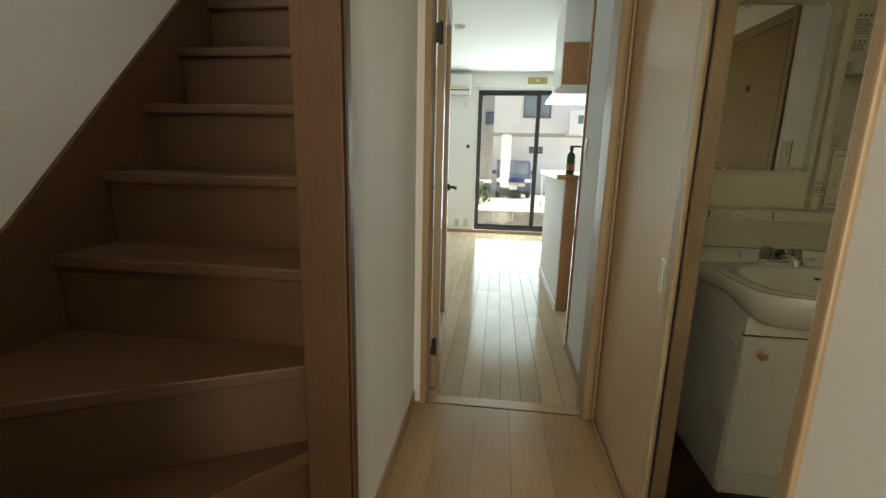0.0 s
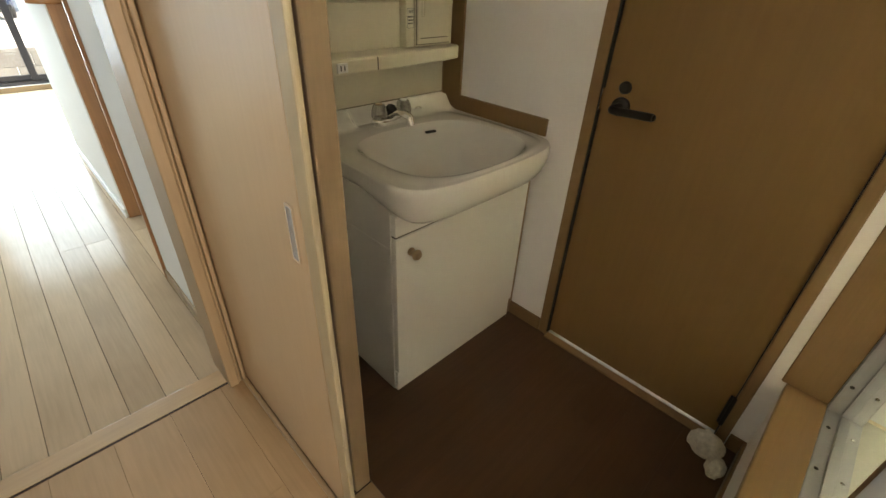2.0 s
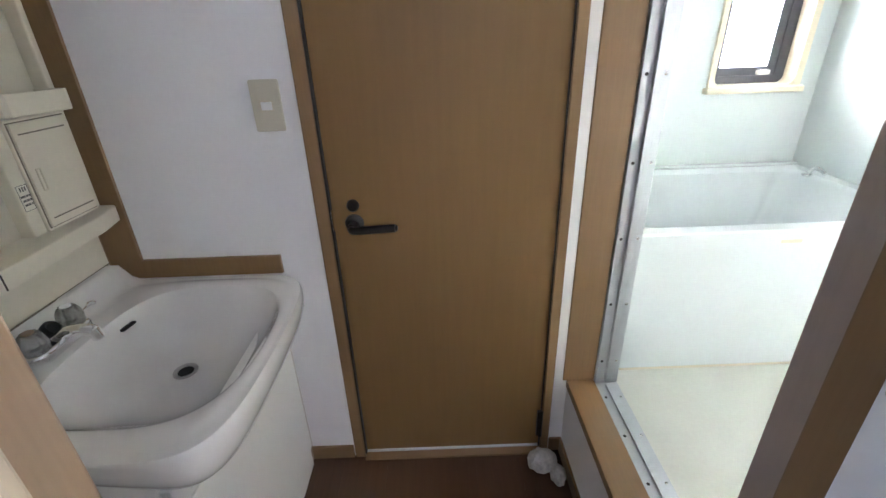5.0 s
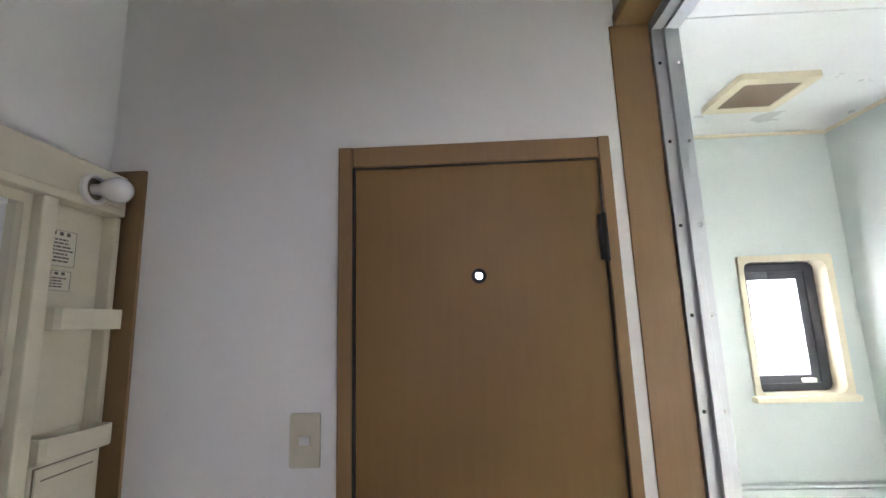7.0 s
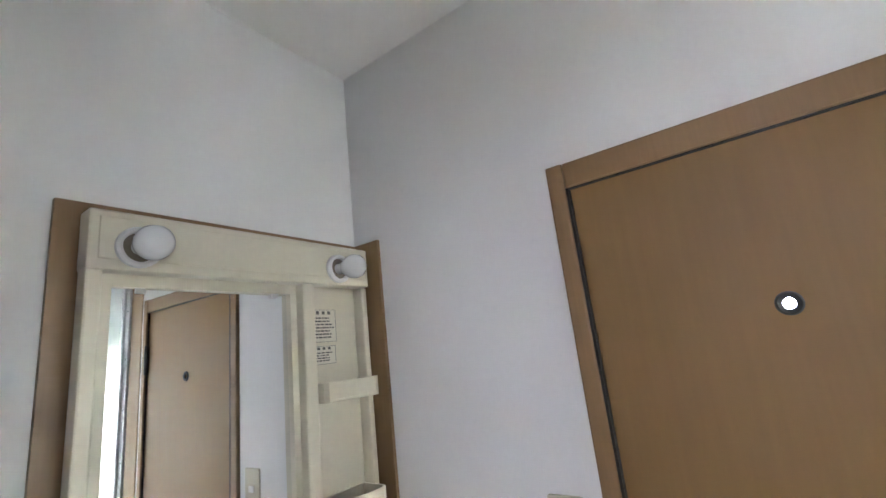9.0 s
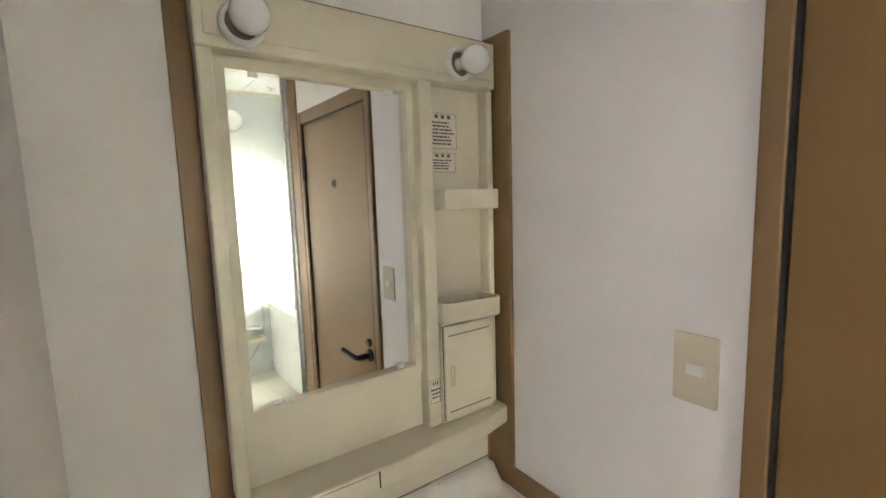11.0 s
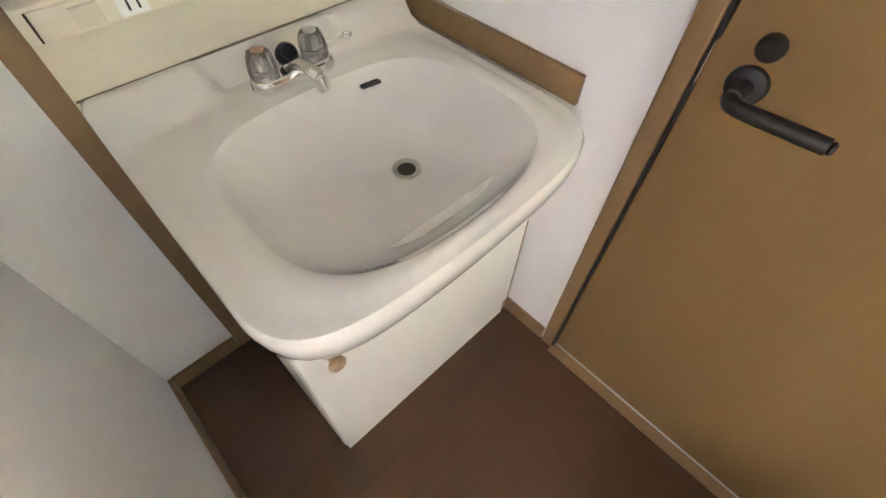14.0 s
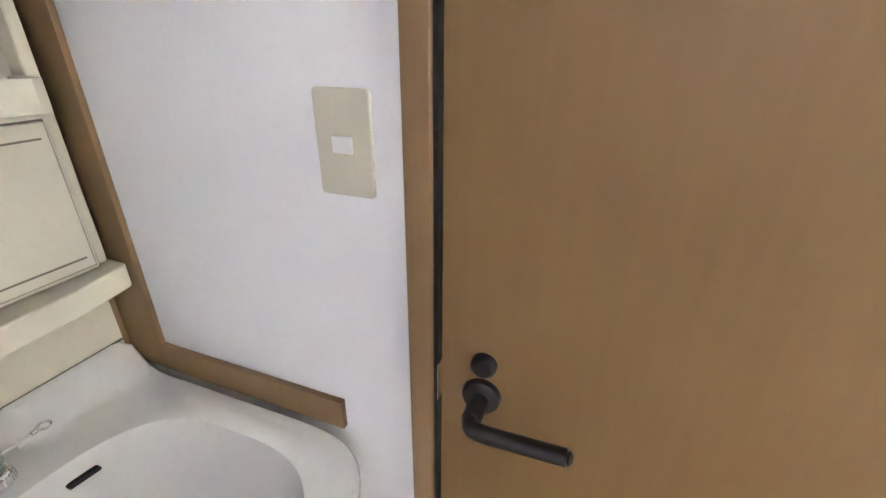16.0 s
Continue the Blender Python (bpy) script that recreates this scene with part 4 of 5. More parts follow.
def caution(x0, x1, z0, z1, y, rows, parent):
    lb = part("label", bx(x0, x1, y - 0.0006, y, z0, z1), PAPER, parent, "printed caution label")
    tx = bmesh.new()
    h = (z1 - z0) / (rows + 2)
    mid, wide = (x0 + x1) / 2, x1 - x0
    for k in range(3):
        xs = mid - 0.26 * wide + 0.22 * wide * k
        bx(xs, xs + 0.11 * wide, y - 0.0012, y - 0.0007, z1 - h * 1.45, z1 - h * 0.45, bm=tx)
    for k in range(rows - 1):
        zc = z1 - h * (k + 2.6)
        xs, end = x0 + (0.16 if k % 3 else 0.07) * wide, x1 - (0.05 + 0.25 * random.random()) * wide
        while xs < end:
            w = min(end - xs, random.uniform(0.004, 0.012))
            bx(xs, xs + w, y - 0.0011, y - 0.0007, zc - h * 0.24, zc + h * 0.24, bm=tx)
            xs += w + random.uniform(0.0015, 0.003)
    for b in ((x0, x1, z0, z0 + 0.0008), (x0, x1, z1 - 0.0008, z1), (x0, x0 + 0.0008, z0, z1), (x1 - 0.0008, x1, z0, z1)):
        bx(b[0], b[1], y - 0.0011, y - 0.0007, b[2], b[3], bm=tx)
    part("print", tx, INK, lb)


caution(1.615, 1.695, 1.628, 1.708, YP - 0.0086, 8, mc)
caution(1.615, 1.690, 1.574, 1.618, YP - 0.0086, 5, mc)
caution(1.570, 1.597, 1.045, 1.10, 1.9717, 4, mc)

# crumpled paper in the corner
LAMP, SHX = (1.80, 2.10), 1.80
lr = thing("towel_wad", 1.715, 0.77, 0.0, "crumpled grey paper wad lying in the corner", "paper wad")
lb = bmesh.new()
bmesh.ops.create_icosphere(lb, subdivisions=3, radius=0.044)
for v in lb.verts:
    v.co += v.co.normalized() * 0.010 * noise.noise(v.co * 60)
    v.co = Vector((v.co.x * 0.9 + 1.715, v.co.y * 1.1 + 0.775, max(0.0, v.co.z * 1.0 + 0.042)))
part("wad", lb, LINT, lr, smooth=True)
lb = bmesh.new()
bmesh.ops.create_icosphere(lb, subdivisions=3, radius=0.032)
for v in lb.verts:
    v.co += v.co.normalized() * 0.008 * noise.noise(v.co * 80)
    v.co = Vector((v.co.x * 1.2 + 1.675, v.co.y * 0.8 + 0.73, max(0.0, v.co.z * 0.8 + 0.023)))
part("scrap", lb, LINT, lr, smooth=True)

# ---- bathroom things ----
TX0, TZ = 1.952, 0.765
tubt = thing("bath_tub", 2.35, -0.05, BZ0, "pale glossy plastic bathtub with a flat front apron", "bathtub")
tb = bmesh.new()
o = rounded(TX0, BX1 - 0.001, BY0 + 0.001, BY1 - 0.001, 0.012, 4)
i1 = rounded(TX0 + 0.055, BX1 - 0.05, BY0 + 0.06, BY1 - 0.06, 0.10, 4)
i2 = rounded(TX0 + 0.075, BX1 - 0.07, BY0 + 0.08, BY1 - 0.08, 0.09, 4)
i3 = rounded(TX0 + 0.12, BX1 - 0.11, BY0 + 0.16, BY1 - 0.16, 0.08, 4)
loops = [[tb.verts.new((p[0], p[1], z)) for p in l] for l, z in ((o, TZ - 0.035), (o, TZ - 0.006), (rounded(TX0 + 0.006, BX1 - 0.006, BY0 + 0.006, BY1 - 0.006, 0.012, 4), TZ), (i1, TZ - 0.001), (i2, TZ - 0.02), (i3, TZ - 0.42), (rounded(TX0 + 0.2, BX1 - 0.2, BY0 + 0.25, BY1 - 0.25, 0.08, 4), TZ - 0.44))]
for p, q in zip(loops, loops[1:]):
    for k in range(len(p)):
        tb.faces.new((p[k], p[(k + 1) % len(p)], q[(k + 1) % len(p)], q[k]))
tb.faces.new(loops[-1])
bmesh.ops.recalc_face_normals(tb, faces=tb.faces)
part("tub_shell", tb, TUB, tubt, smooth=True)
part("apron", bx(TX0 + 0.012, TX0 + 0.03, BY0 + 0.002, BY1 - 0.002, BZ0 + 0.012, TZ - 0.036, 0.004), TUB, tubt)
part("back_ledge", bx(BX1 - 0.045, BX1 - 0.0015, BY0 + 0.002, BY1 - 0.002, TZ + 0.0004, TZ + 0.012, 0.005), TUB, tubt)
part("apron_foot", bx(TX0 + 0.016, TX0 + 0.03, BY0 + 0.002, BY1 - 0.002, BZ0, BZ0 + 0.0118), CREAM_D, tubt)
part("rim_stain", prism(rounded(-0.09, -0.02, TZ - 0.052, TZ - 0.040, 0.004, 3), 0, TX0 + 0.0108, TX0 + 0.0118), CREAM_D, tubt, "yellowed sealant stain")
gr = tube([(2.52, BY0 + 0.10, TZ - 0.002), (2.50, BY0 + 0.10, TZ + 0.03), (2.47, BY0 + 0.10, TZ + 0.045), (2.43, BY0 + 0.10, TZ + 0.03)], 0.009, 12)
tap = thing("bath_tap", 2.50, BY0 + 0.06, TZ, "small chrome bathtub tap on the rim", "tap")
part("spout", gr, CHROME, tap, smooth=True)
part("flange", cyl((2.52, BY0 + 0.10, TZ - 0.0005), (2.52, BY0 + 0.10, TZ + 0.008), 0.02, 20, 0.002), CHROME, tap, smooth=True)
SLAT = mat("brown_grille", (0.30, 0.22, 0.16), 0.6, var=0.1)
ev = thing("exhaust_fan", 2.33, -0.04, BZ1, "square beige ceiling exhaust fan grille", "exhaust fan")
part("cover", ring(rounded(2.20, 2.465, -0.185, 0.105, 0.012, 3), rounded(2.24, 2.425, -0.145, 0.065, 0.006, 3), 2, BZ1 - 0.024, BZ1 - 0.001), BATHTRIM, ev, smooth=True)
part("backing", bx(2.24, 2.425, -0.145, 0.065, BZ1 - 0.006, BZ1 - 0.001), BLACKISH, ev)
for k in range(21):
    part("slat", bx(2.241, 2.424, -0.1425 + 0.01 * k, -0.137 + 0.01 * k, BZ1 - 0.020, BZ1 - 0.008), SLAT, ev)

pane = part("pane", bx(BX1 + 0.082, BX1 + 0.086, -0.4255, -0.2045, 1.1975, 1.6255), glass("frosted_glass", (1, 1, 1), 0.5), fr, "frosted glass pane")
pane.visible_shadow = False
glow = bpy.data.materials.new("overcast_glow")
glow.use_nodes = True
_e = glow.node_tree.nodes.new("ShaderNodeEmission")
_e.inputs["Color"].default_value, _e.inputs["Strength"].default_value = (0.93, 0.97, 1.0, 1), GLOW
glow.node_tree.links.new(_e.outputs[0], glow.node_tree.nodes["Material Output"].inputs[0])
part("backdrop_bath", bx(BX1 + 0.32, BX1 + 0.33, -1.0, 0.4, 0.7, 2.3), glow, None, "bright daylight outside the frosted window", kind="structure", category="backdrop")

lm = thing("bath_lamp", LAMP[0], BY0, LAMP[1], "round white dome wall lamp", "wall lamp")
part("shade", lathe([(0.072, 0.012), (0.078, 0.03), (0.07, 0.06), (0.045, 0.082), (0, 0.09)], (LAMP[0], BY0, LAMP[1]), (0, 1, 0), 32), BULB, lm, "white opal dome", smooth=True)
part("base", cyl((LAMP[0], BY0 + 0.0005, LAMP[1]), (LAMP[0], BY0 + 0.0118, LAMP[1]), 0.08, 32, 0.003), WHITEP, lm)
sw = thing("shower_set", SHX, BY0, 1.0, "chrome shower mixer with white hose hanging on the wall", "shower")
part("holder", bx(SHX - 0.02, SHX + 0.02, BY0 + 0.0005, BY0 + 0.05, 0.985, 1.025, 0.006), CHROME, sw)
hs = lathe([(0.011, 0), (0.012, 0.12), (0.016, 0.15), (0.034, 0.17), (0.036, 0.19), (0, 0.195)], (SHX, BY0 + 0.045, 0.93), (0.1, 0.35, 0.93), 20)
part("hand_shower", hs, WHITEP, sw, smooth=True)
part("hose", tube([(SHX, BY0 + 0.045, 0.93), (SHX + 0.06, BY0 + 0.06, 0.86), (SHX + 0.10, BY0 + 0.07, 0.72), (SHX + 0.08, BY0 + 0.06, 0.50), (SHX - 0.03, BY0 + 0.05, 0.33), (SHX - 0.08, BY0 + 0.05, 0.40), (SHX - 0.06, BY0 + 0.05, 0.56)], 0.007, 10), ALU, sw, "grey shower hose", smooth=True)
part("mixer", cyl((SHX - 0.08, BY0 + 0.05, 0.58), (SHX + 0.08, BY0 + 0.05, 0.58), 0.021, 20, 0.004, bm=bx(SHX - 0.07, SHX - 0.04, BY0 + 0.0005, BY0 + 0.04, 0.565, 0.595, 0.003)), CHROME, sw, smooth=True)
tp = thing("bath_counter", SHX - 0.15, BY0, 0.5, "yellowed bathroom ledge shelf", "shelf")
part("ledge", bx(SHX - 0.25, SHX + 0.10, BY0 + 0.0005, BY0 + 0.10, 0.47, 0.51, 0.01), CREAM_D, tp)

# ---- living room ----
kc = thing("kitchen_counter", 0.95, 4.5, 0.0, "white counter wall with orange-brown wooden top and end panel", "counter")
part("wall", bx(0.845, 0.938, 3.471, 4.75, 0.0, 1.019, 0.002), WALLPAPER, kc)
part("end_panel", bx(0.849, 0.938, 3.452, 3.4705, 0.0, 1.019, 0.002), COUNTER_Z, kc, "orange-brown wooden end panel")
part("worktop", prism(rounded(0.785, 1.06, 3.42, 4.80, 0.05, 5), 2, 1.0195, 1.056, 0.006), COUNTER, kc, "orange-brown wooden counter top")
part("skirting", bx(0.834, 0.8445, 3.46, 4.75, 0.0, 0.05, 0.002), WHITEP, kc)
bo = thing("spray_bottle", 0.90, 3.62, 1.056, "dark green pump bottle with orange label on the counter", "bottle")
part("bottle_body", lathe([(0, 0), (0.03, 0), (0.032, 0.004), (0.032, 0.13), (0.028, 0.15), (0.013, 0.165), (0.013, 0.175), (0, 0.175)], (0.90, 3.62, 1.0565), (0, 0, 1), 20), GREENB, bo, smooth=True)
part("pump", cyl((0.90, 3.62, 1.2317), (0.90, 3.62, 1.27), 0.014, 14, 0.003, bm=tube([(0.90, 3.62, 1.262), (0.96, 3.62, 1.264), (0.99, 3.62, 1.258)], 0.007, 8)), BLACK, bo)
part("label", cyl((0.90, 3.62, 1.085), (0.90, 3.62, 1.13), 0.0325, 20), COUNTER, bo, "orange label band")
struct("stub_trim", bx(0.818, 0.94, 2.7405, 2.758, 0.0, LH - 0.003, 0.003), COUNTER_Z, "brown wooden edge trim of the kitchen wall", "trim")
switch("kitchen_switch", 0.83, 2.66, 1.213, 0.072, 0.125, [(0, 0.03, 0.027, 0.02), (0, 0, 0.027, 0.02), (0, -0.03, 0.027, 0.02)], "white three-gang switch plate on the kitchen wall")
hd = thing("range_hood", 1.0, 4.2, 1.69, "white range hood under the hanging cupboard", "range hood")
part("canopy", prism([(0.775, 1.69), (1.33, 1.69), (1.33, 1.762), (0.83, 1.762), (0.775, 1.72)], 1, 3.93, 4.66, 0.004), WHITEP, hd)
kb = thing("hanging_cupboard", 1.09, 4.3, 1.766, "orange-brown wooden hanging cupboard over the counter", "cupboard")
part("carcass", bx(0.835, 1.345, 4.002, 4.598, 1.766, 2.098, 0.003), COUNTER_Z, kb)
part("side_panel", bx(0.826, 0.8345, 4.003, 4.598, 1.766, 2.098, 0.001), WHITEP, kb, "white side panel")

wd = thing("window_living", 0.87, 7.03, 0.05, "large dark aluminium sliding window with clear panes", "window", kind="structure")
part("window_frame", ring([(0.002, 0.052), (1.738, 0.052), (1.738, 2.168), (0.002, 2.168)], [(0.03, 0.085), (1.71, 0.085), (1.71, 2.14), (0.03, 2.14)], 1, 7.03, 7.12), SASH, wd)
for x0, x1, y in ((0.031, 0.93, 7.085), (0.875, 1.709, 7.045)):
    fm = part("sash", ring([(x0, 0.086), (x1, 0.086), (x1, 2.139), (x0, 2.139)], [(x0 + 0.03, 0.135), (x1 - 0.055, 0.135), (x1 - 0.055, 2.10), (x0 + 0.03, 2.10)] if x0 < 0.5 else [(x0 + 0.06, 0.135), (x1 - 0.03, 0.135), (x1 - 0.03, 2.10), (x0 + 0.06, 2.10)], 1, y, y + 0.028), SASH, wd)
    pg = part("pane", bx(x0 + 0.02, x1 - 0.02, y + 0.011, y + 0.016, 0.12, 2.11), PANE, fm)
    pg.visible_shadow = False
trim = ring([(-0.035, 0.05), (1.775, 0.05), (1.775, 2.20), (-0.035, 2.20)], [(0.001, 0.051), (1.739, 0.051), (1.739, 2.169), (0.001, 2.169)], 1, 6.985, 7.029)
part("window_surround", trim, WHITEP, wd, "white window surround")
rl = thing("curtain_rail", 0.87, 6.95, 2.22, "white double curtain rail above the window", "curtain rail")
part("rail", bx(-0.10, 1.84, 6.925, 6.945, 2.215, 2.24, 0.003), WHITEP, rl)
for x in (-0.05, 0.55, 0.87, 1.5):
    part("bracket", bx(x - 0.01, x + 0.01, 6.9455, 6.999, 2.22, 2.236, 0.002), CREAM, rl)
VENTM = mat("golden_brown_plastic", (0.42, 0.29, 0.11), 0.4, var=0.06, scale=8)
vg = thing("wall_vent", 0.85, 6.99, 2.28, "golden-brown wall vent cover above the window", "vent")
part("cover", bx(0.72, 1.0, 6.978, 6.999, 2.25, 2.345, 0.006), VENTM, vg)
part("knob", cyl((0.86, 6.977, 2.297), (0.86, 6.965, 2.297), 0.02, 16, 0.002), CREAM_D, vg)
ac = thing("air_conditioner", -0.5, 6.9, 2.09, "white wall-mounted air conditioner", "air conditioner")
part("housing", prism([(6.80, 2.14), (6.83, 2.09), (6.998, 2.09), (6.998, 2.37), (6.82, 2.37), (6.80, 2.34)], 0, -0.95, -0.11, 0.006), WHITEP, ac)
part("flap", bx(-0.93, -0.13, 6.79, 6.7995, 2.15, 2.20, 0.002), CREAM, ac)
part("slot", bx(-0.93, -0.13, 6.7955, 6.7995, 2.13, 2.142), BLACK, ac)
for x, lab in ((-0.27, "white wall socket near the floor"), (-0.13, "white aerial socket near the floor")):
    so = thing("wall_socket", x, 6.99, 0.14, lab, "socket")
    part("plate", bx(x - 0.036, x + 0.036, 6.991, 6.999, 0.09, 0.21, 0.003), PLATE, so)
    part("insert", bx(x - 0.012, x + 0.012, 6.988, 6.9908, 0.12, 0.18, 0.001), CREAM_D, so)
ic = thing("aerial_plug", -0.13, 6.99, 1.33, "small dark wall plug beside the window", "wall plug")
part("disc", cyl((-0.13, 6.999, 1.34), (-0.13, 6.985, 1.34), 0.028, 16, 0.003), BLACKISH, ic)
th = thing("thermostat", -0.18, 6.99, 1.98, "small white wall cap under the air conditioner", "wall cap")
part("cap", bx(-0.22, -0.14, 6.985, 6.999, 1.92, 2.01, 0.004), WHITEP, th)
sd2 = thing("smoke_detector", -0.09, 4.7, LH, "round white ceiling smoke detector", "smoke detector")
part("body", lathe([(0.05, 0.0005), (0.05, 0.02), (0.035, 0.035), (0, 0.035)], (-0.09, 4.7, LH), (0, 0, -1), 24), WHITEP, sd2, smooth=True)
part("ring", lathe([(0.055, 0.0005), (0.055, 0.006), (0.0505, 0.006), (0.0505, 0.0005)], (-0.09, 4.7, LH), (0, 0, -1), 24), CREAM_D, sd2, smooth=True)

# ---- outside ----
GZ = -0.55
part("ground", bx(-600, 600, -600, 900, GZ - 0.5, GZ), GROUND, None, "pale concrete ground and street", kind="structure", category="ground")
bwall = thing("block_wall", 0.9, 9.6, GZ, "grey concrete block garden wall", "garden wall", kind="structure")
rows = 3
bme = bx(-0.195, 0.195, -0.06, 0.06, -0.093, 0.093, 0.006, 1)
base_me = bpy.data.meshes.new("block")
bme.to_mesh(base_me)
bme.free()
base_me.materials.append(BLOCK)
for r in range(rows):
    for c in range(14):
        o = new("block", base_me)
        o.parent = bwall
        o.location = (-3.6 + 0.4 * c + (0.2 if r % 2 else 0), 0, 0.095 + 0.19 * r)
part("coping", bx(-3.0, 3.4, 9.53, 9.67, GZ + 0.57, GZ + 0.62, 0.006), BLOCK, bwall)


def house(name, x0, x1, y0, y1, h, mw, label, wins, extra=0.0):
    t = thing(name, (x0 + x1) / 2, y0, GZ, label, "house", kind="structure")
    part("wall", bx(x0, x1, y0, y1, GZ, GZ + h), mw, t)
    part("roof", prism([(x0 - 0.4, GZ + h), (x1 + 0.4, GZ + h), (x1 + 0.4, GZ + h + 0.18), ((x0 + x1) / 2, GZ + h + 1.6), (x0 - 0.4, GZ + h + 0.18)], 1, y0 - 0.4, y1 + 0.4), mat(name + "_roof", (0.12, 0.12, 0.13), 0.7, var=0.2, scale=3), t)
    part("band", bx(x0 - 0.02, x1 + 0.02, y0 - 0.05, y0 - 0.001, GZ + 2.9, GZ + 3.08, 0.01), HOUSE2, t)
    for (a, b, c, d) in wins:
        w = part("window", ring([(a, c), (b, c), (b, d), (a, d)], [(a + 0.06, c + 0.06), (b - 0.06, c + 0.06), (b - 0.06, d - 0.06), (a + 0.06, d - 0.06)], 1, y0 - 0.06, y0 - 0.0015), SASH, t)
        part("pane", bx(a + 0.06, b - 0.06, y0 - 0.03, y0 - 0.002, c + 0.06, d - 0.06), HGLASS, w)
        part("mullion", bx((a + b) / 2 - 0.03, (a + b) / 2 + 0.03, y0 - 0.05, y0 - 0.031, c + 0.06, d - 0.06), SASH, w)
    return t


h1 = house("white_house", 0.0, 9.5, 24, 33, 6.6, PLASTERH, "white rendered two-storey house across the street", [(1.5, 2.9, 3.3, 4.5), (1.9, 2.6, 1.5, 1.85), (5.0, 6.6, 3.2, 4.6), (5.2, 7.0, 0.2, 1.6)])
bal = part("balcony", bx(3.7, 7.6, 22.9, 23.998, GZ + 3.0, GZ + 3.2, 0.02), PLASTERH, h1)
part("balcony_wall", bx(3.7, 7.6, 22.85, 22.95, GZ + 3.2, GZ + 4.1, 0.02), PLASTERH, bal)
for k in range(5):
    part("balcony_slot", bx(4.1 + 0.7 * k, 4.35 + 0.7 * k, 22.83, 22.849, GZ + 3.5, GZ + 3.9), HGLASS, bal)
house("grey_house", -7.5, -0.95, 14, 30, 6.0, HOUSE2, "grey sided neighbouring house", [(-3.0, -1.6, 2.6, 3.8)])
house("far_house", -1.2, 0.4, 38, 46, 7.5, HOUSE2, "distant grey house between the neighbours", [(-0.9, 0.0, 4.0, 5.0)])
for k in range(3):
    wn = thing("side_window", -0.94, 15.5 + 3 * k, 1.2, "window in the side of the grey house", "window", kind="structure")
    part("frame", bx(-0.949, -0.90, 15.0 + 3 * k, 16.2 + 3 * k, 0.6, 1.9, 0.02), SASH, wn)
    part("glass", bx(-0.905, -0.89, 15.1 + 3 * k, 16.1 + 3 * k, 0.7, 1.8), HGLASS, wn)

car = thing("parked_van", 1.05, 21.5, GZ, "dark blue compact van parked facing the street", "car")
CX, CY = 1.05, 20.0
prof = [(CY, GZ + 0.32), (CY - 0.02, GZ + 0.75), (CY + 0.10, GZ + 0.95), (CY + 0.55, GZ + 1.05), (CY + 1.15, GZ + 1.62), (CY + 1.5, GZ + 1.70), (CY + 3.2, GZ + 1.68), (CY + 3.4, GZ + 1.0), (CY + 3.4, GZ + 0.32)]
part("body", prism(prof, 0, CX - 0.78, CX + 0.78, 0.07, seg=3), CARPAINT, car, smooth=True)
ws = prism([(CY + 0.60, GZ + 1.06), (CY + 1.12, GZ + 1.56), (CY + 1.10, GZ + 1.59), (CY + 0.56, GZ + 1.08)], 0, CX - 0.66, CX + 0.66, 0.005)
part("windscreen", ws, CARGLASS, car)
part("grille", bx(CX - 0.5, CX + 0.5, CY - 0.05, CY - 0.01, GZ + 0.55, GZ + 0.72, 0.01), CHROME, car)
part("number_plate", bx(CX - 0.17, CX + 0.17, CY - 0.06, CY - 0.045, GZ + 0.40, GZ + 0.56, 0.004), WHITEP, car)
part("bumper", bx(CX - 0.74, CX + 0.74, CY - 0.045, CY + 0.1, GZ + 0.25, GZ + 0.40, 0.03), BLACK, car)
for s in (-1, 1):
    part("headlight", bx(CX + s * 0.62 - 0.14, CX + s * 0.62 + 0.14, CY - 0.035, CY + 0.1, GZ + 0.72, GZ + 0.88, 0.03), BULB, car, "clear headlight")
    part("door_mirror", bx(CX + s * 0.89 - 0.09, CX + s * 0.89 + 0.09, CY + 0.75, CY + 0.85, GZ + 1.05, GZ + 1.22, 0.03), CARPAINT, car)
    for y in (0.55, 2.75):
        wh = part("wheel", cyl((CX + s * 0.60, CY + y, GZ + 0.29), (CX + s * 0.785, CY + y, GZ + 0.29), 0.29, 24, 0.03), BLACK, car)
        part("rim", cyl((CX + s * 0.78, CY + y, GZ + 0.29), (CX + s * 0.792, CY + y, GZ + 0.29), 0.18, 20), ALU, wh)
fn = thing("street_fence", 2.6, 17.0, GZ, "white metal fence along the street", "fence", kind="structure")
for z in (0.35, 0.75, 1.05):
    part("rail", bx(1.95, 6.0, 16.98, 17.02, GZ + z, GZ + z + 0.05, 0.005), WHITEP, fn)
for k in range(5):
    part("post", bx(1.97 + k, 2.03 + k, 16.96, 17.04, GZ, GZ + 1.12, 0.005), WHITEP, fn)
sb = thing("shrub", -0.35, 17.0, GZ, "small green roadside shrub", "shrub")
lv = bmesh.new()
rng = random.Random(4)
for k in range(420):
    r = rng.random() ** 0.5
    a, b = rng.uniform(0, 6.283), rng.uniform(0.0, 1.0)
    c = Vector((-0.35 + 0.5 * r * math.cos(a) * (1.1 - b * 0.6), 17.0 + 0.7 * r * math.sin(a), GZ + 0.08 + 0.85 * b * (0.6 + 0.4 * rng.random())))
    u = Vector((rng.uniform(-1, 1), rng.uniform(-1, 1), rng.uniform(-0.3, 1))).normalized()
    v = u.orthogonal().normalized()
    w = u.cross(v)
    s = rng.uniform(0.04, 0.085)
    lv.faces.new([lv.verts.new(c + v * s), lv.verts.new(c + w * s * 0.45), lv.verts.new(c - v * s), lv.verts.new(c - w * s * 0.45)])
part("leaves", lv, FOLIAGE, sb)
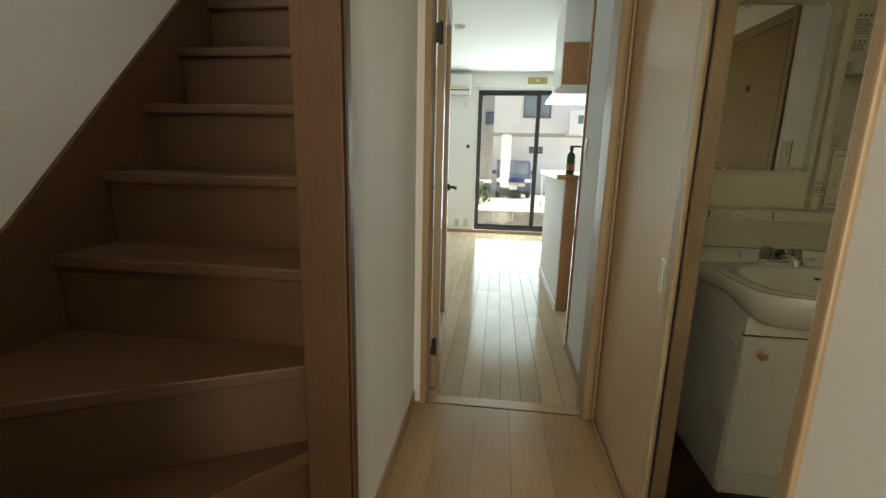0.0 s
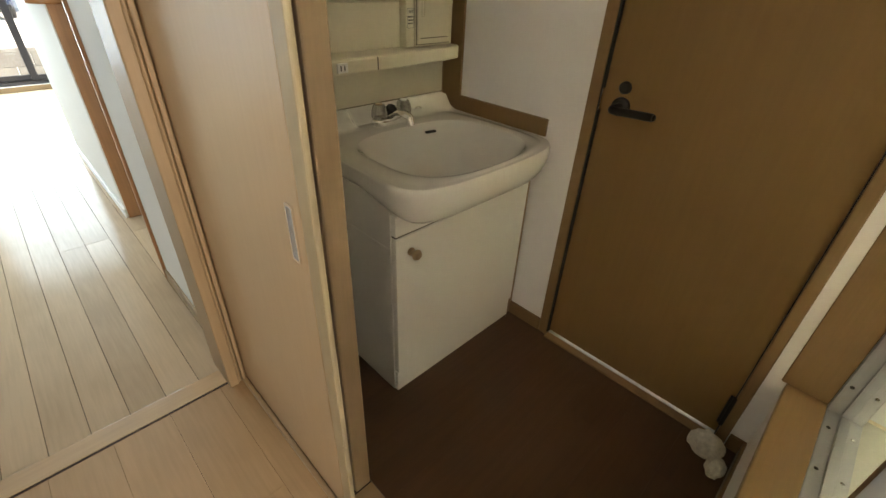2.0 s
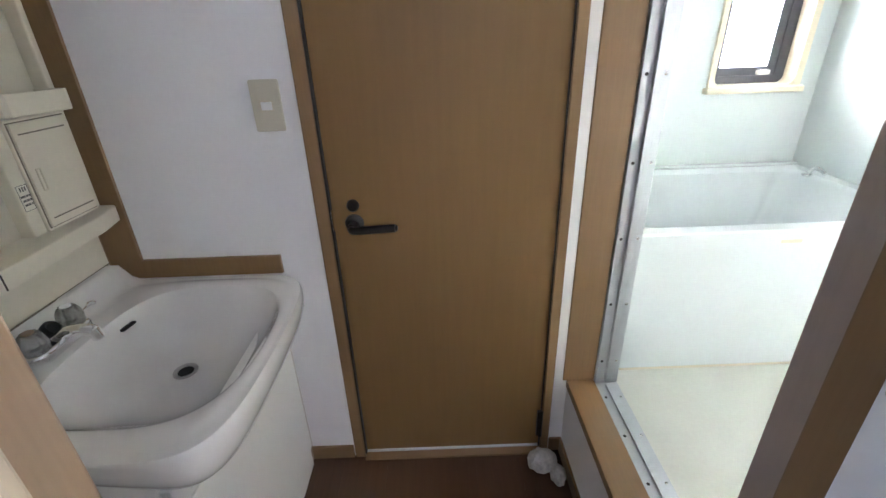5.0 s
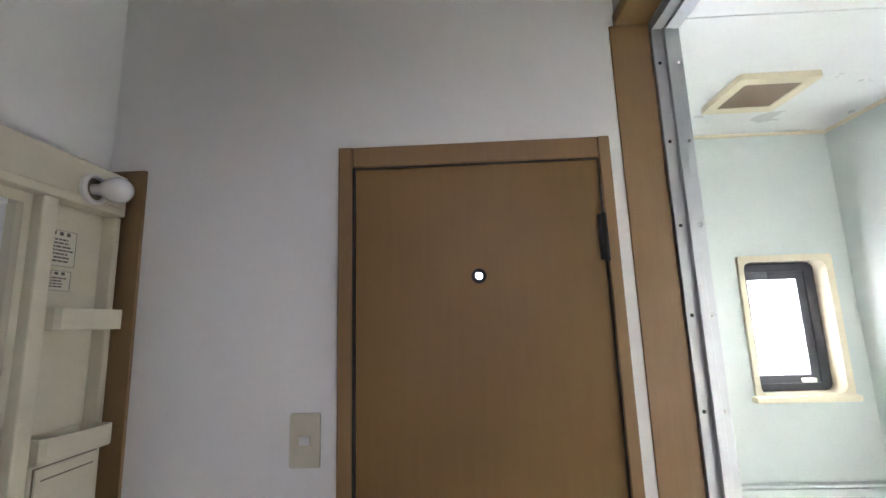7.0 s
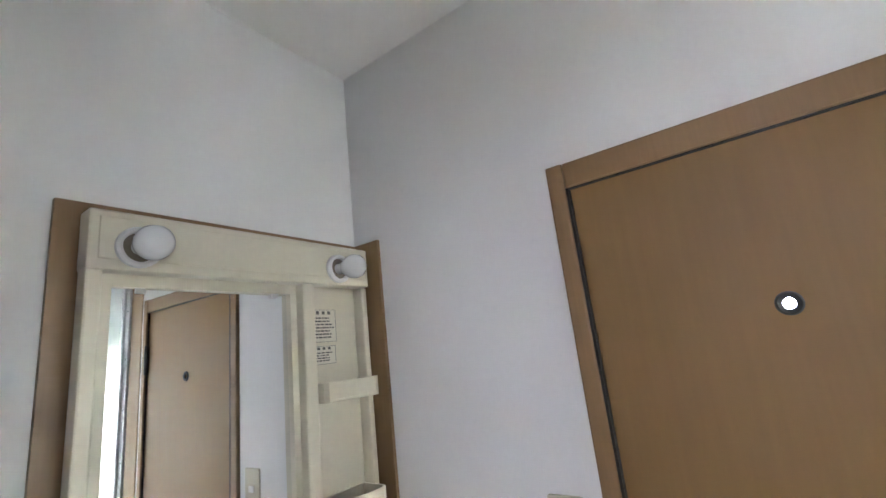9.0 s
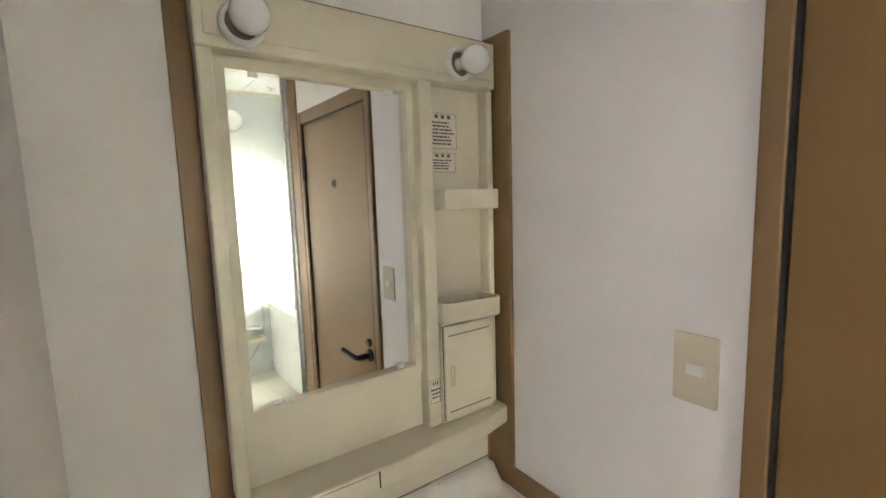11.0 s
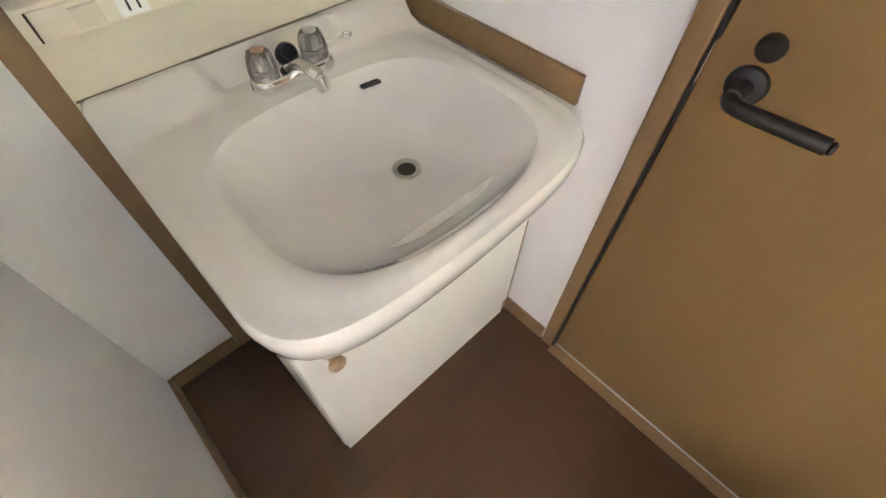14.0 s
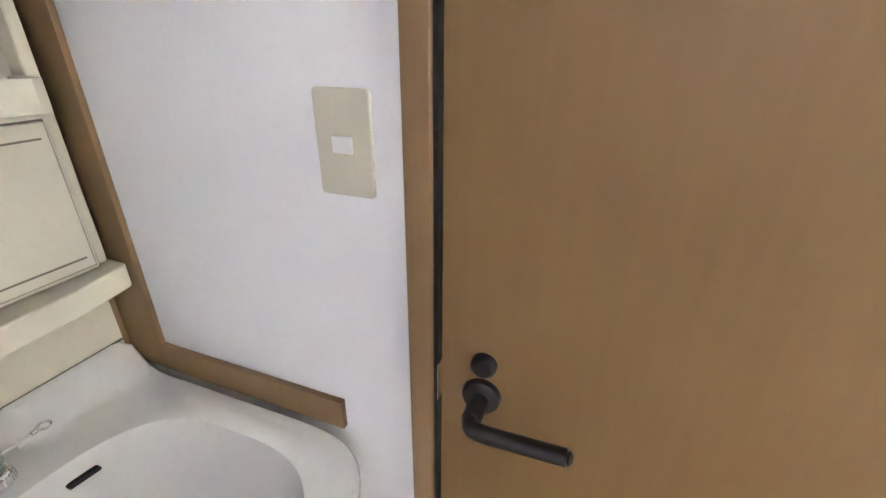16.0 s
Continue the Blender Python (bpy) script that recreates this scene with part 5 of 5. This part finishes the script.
part("stem", cyl((-0.35, 17, GZ), (-0.35, 17, GZ + 0.5), 0.03, 8), STAIR, sb)

# ---- floor boards, last ----
def boards(parent, x0, x1, y0, y1, width, length, axis, material, seed, z=0.0, gap=0.0008):
    """Floor boards on shared meshes; axis: the way they run."""
    rng = random.Random(seed)
    cache = {}
    lo, hi = (y0, y1) if axis == 1 else (x0, x1)
    a, b = (x0, x1) if axis == 1 else (y0, y1)
    n = 0
    u = a
    while u < b - 0.005:
        w = min(width, b - u)
        s = lo - rng.choice((0.0, 0.33, 0.66)) * length
        while s < hi - 0.005:
            p, q = max(s, lo), min(s + length, hi)
            key = (round(w, 3), round(q - p, 3))
            if q - p > 0.01:
                if key not in cache:
                    g_ = gap
                    m_ = bx(-w / 2 + g_, w / 2 - g_, -(q - p) / 2 + g_, (q - p) / 2 - g_, -0.006, 0, gap * 1.3 if gap > 0.0005 else 0.0, 1) if axis == 1 else bx(-(q - p) / 2 + g_, (q - p) / 2 - g_, -w / 2 + g_, w / 2 - g_, -0.006, 0, gap * 1.3 if gap > 0.0005 else 0.0, 1)
                    me = bpy.data.meshes.new("board")
                    m_.to_mesh(me)
                    m_.free()
                    me.materials.append(material)
                    cache[key] = me
                o = new("board", cache[key])
                o.parent = parent
                o.location = ((u + w / 2, (p + q) / 2, z) if axis == 1 else ((p + q) / 2, u + w / 2, z))
                n += 1
            s += length
        u += width
    return n


boards(FLOORS[0], -0.004, 0.86, -1.5, 1.984, 0.152, 1.82, 1, HALLPLANK, 3, gap=0.0004)
boards(FLOORS[1], -1.0, 3.6, 2.062, 7.0, 0.101, 1.82, 1, PLANK, 5)
boards(FLOORS[2], 0.935, XW + 0.06, 0.69, YB, 0.155, 0.92, 0, DARKFLOOR, 7, gap=0.00005)
boards(FLOORS[2], XW + 0.06, 2.72, 0.66, YB, 0.155, 0.92, 0, DARKFLOOR, 8, gap=0.00005)
part("under_floor_washroom", bx(0.86, 1.0, 0.66, 2.03, -0.09, -0.007), JOINT, None, "dark joint strip under the doorway", kind="structure", category="floor")
part("floor_track", bx(0.846, 0.934, 0.712, 1.384, -0.006, 0.0, 0.001), OAK_X, None, "tan floor strip in the sliding-door opening", kind="structure", category="threshold")
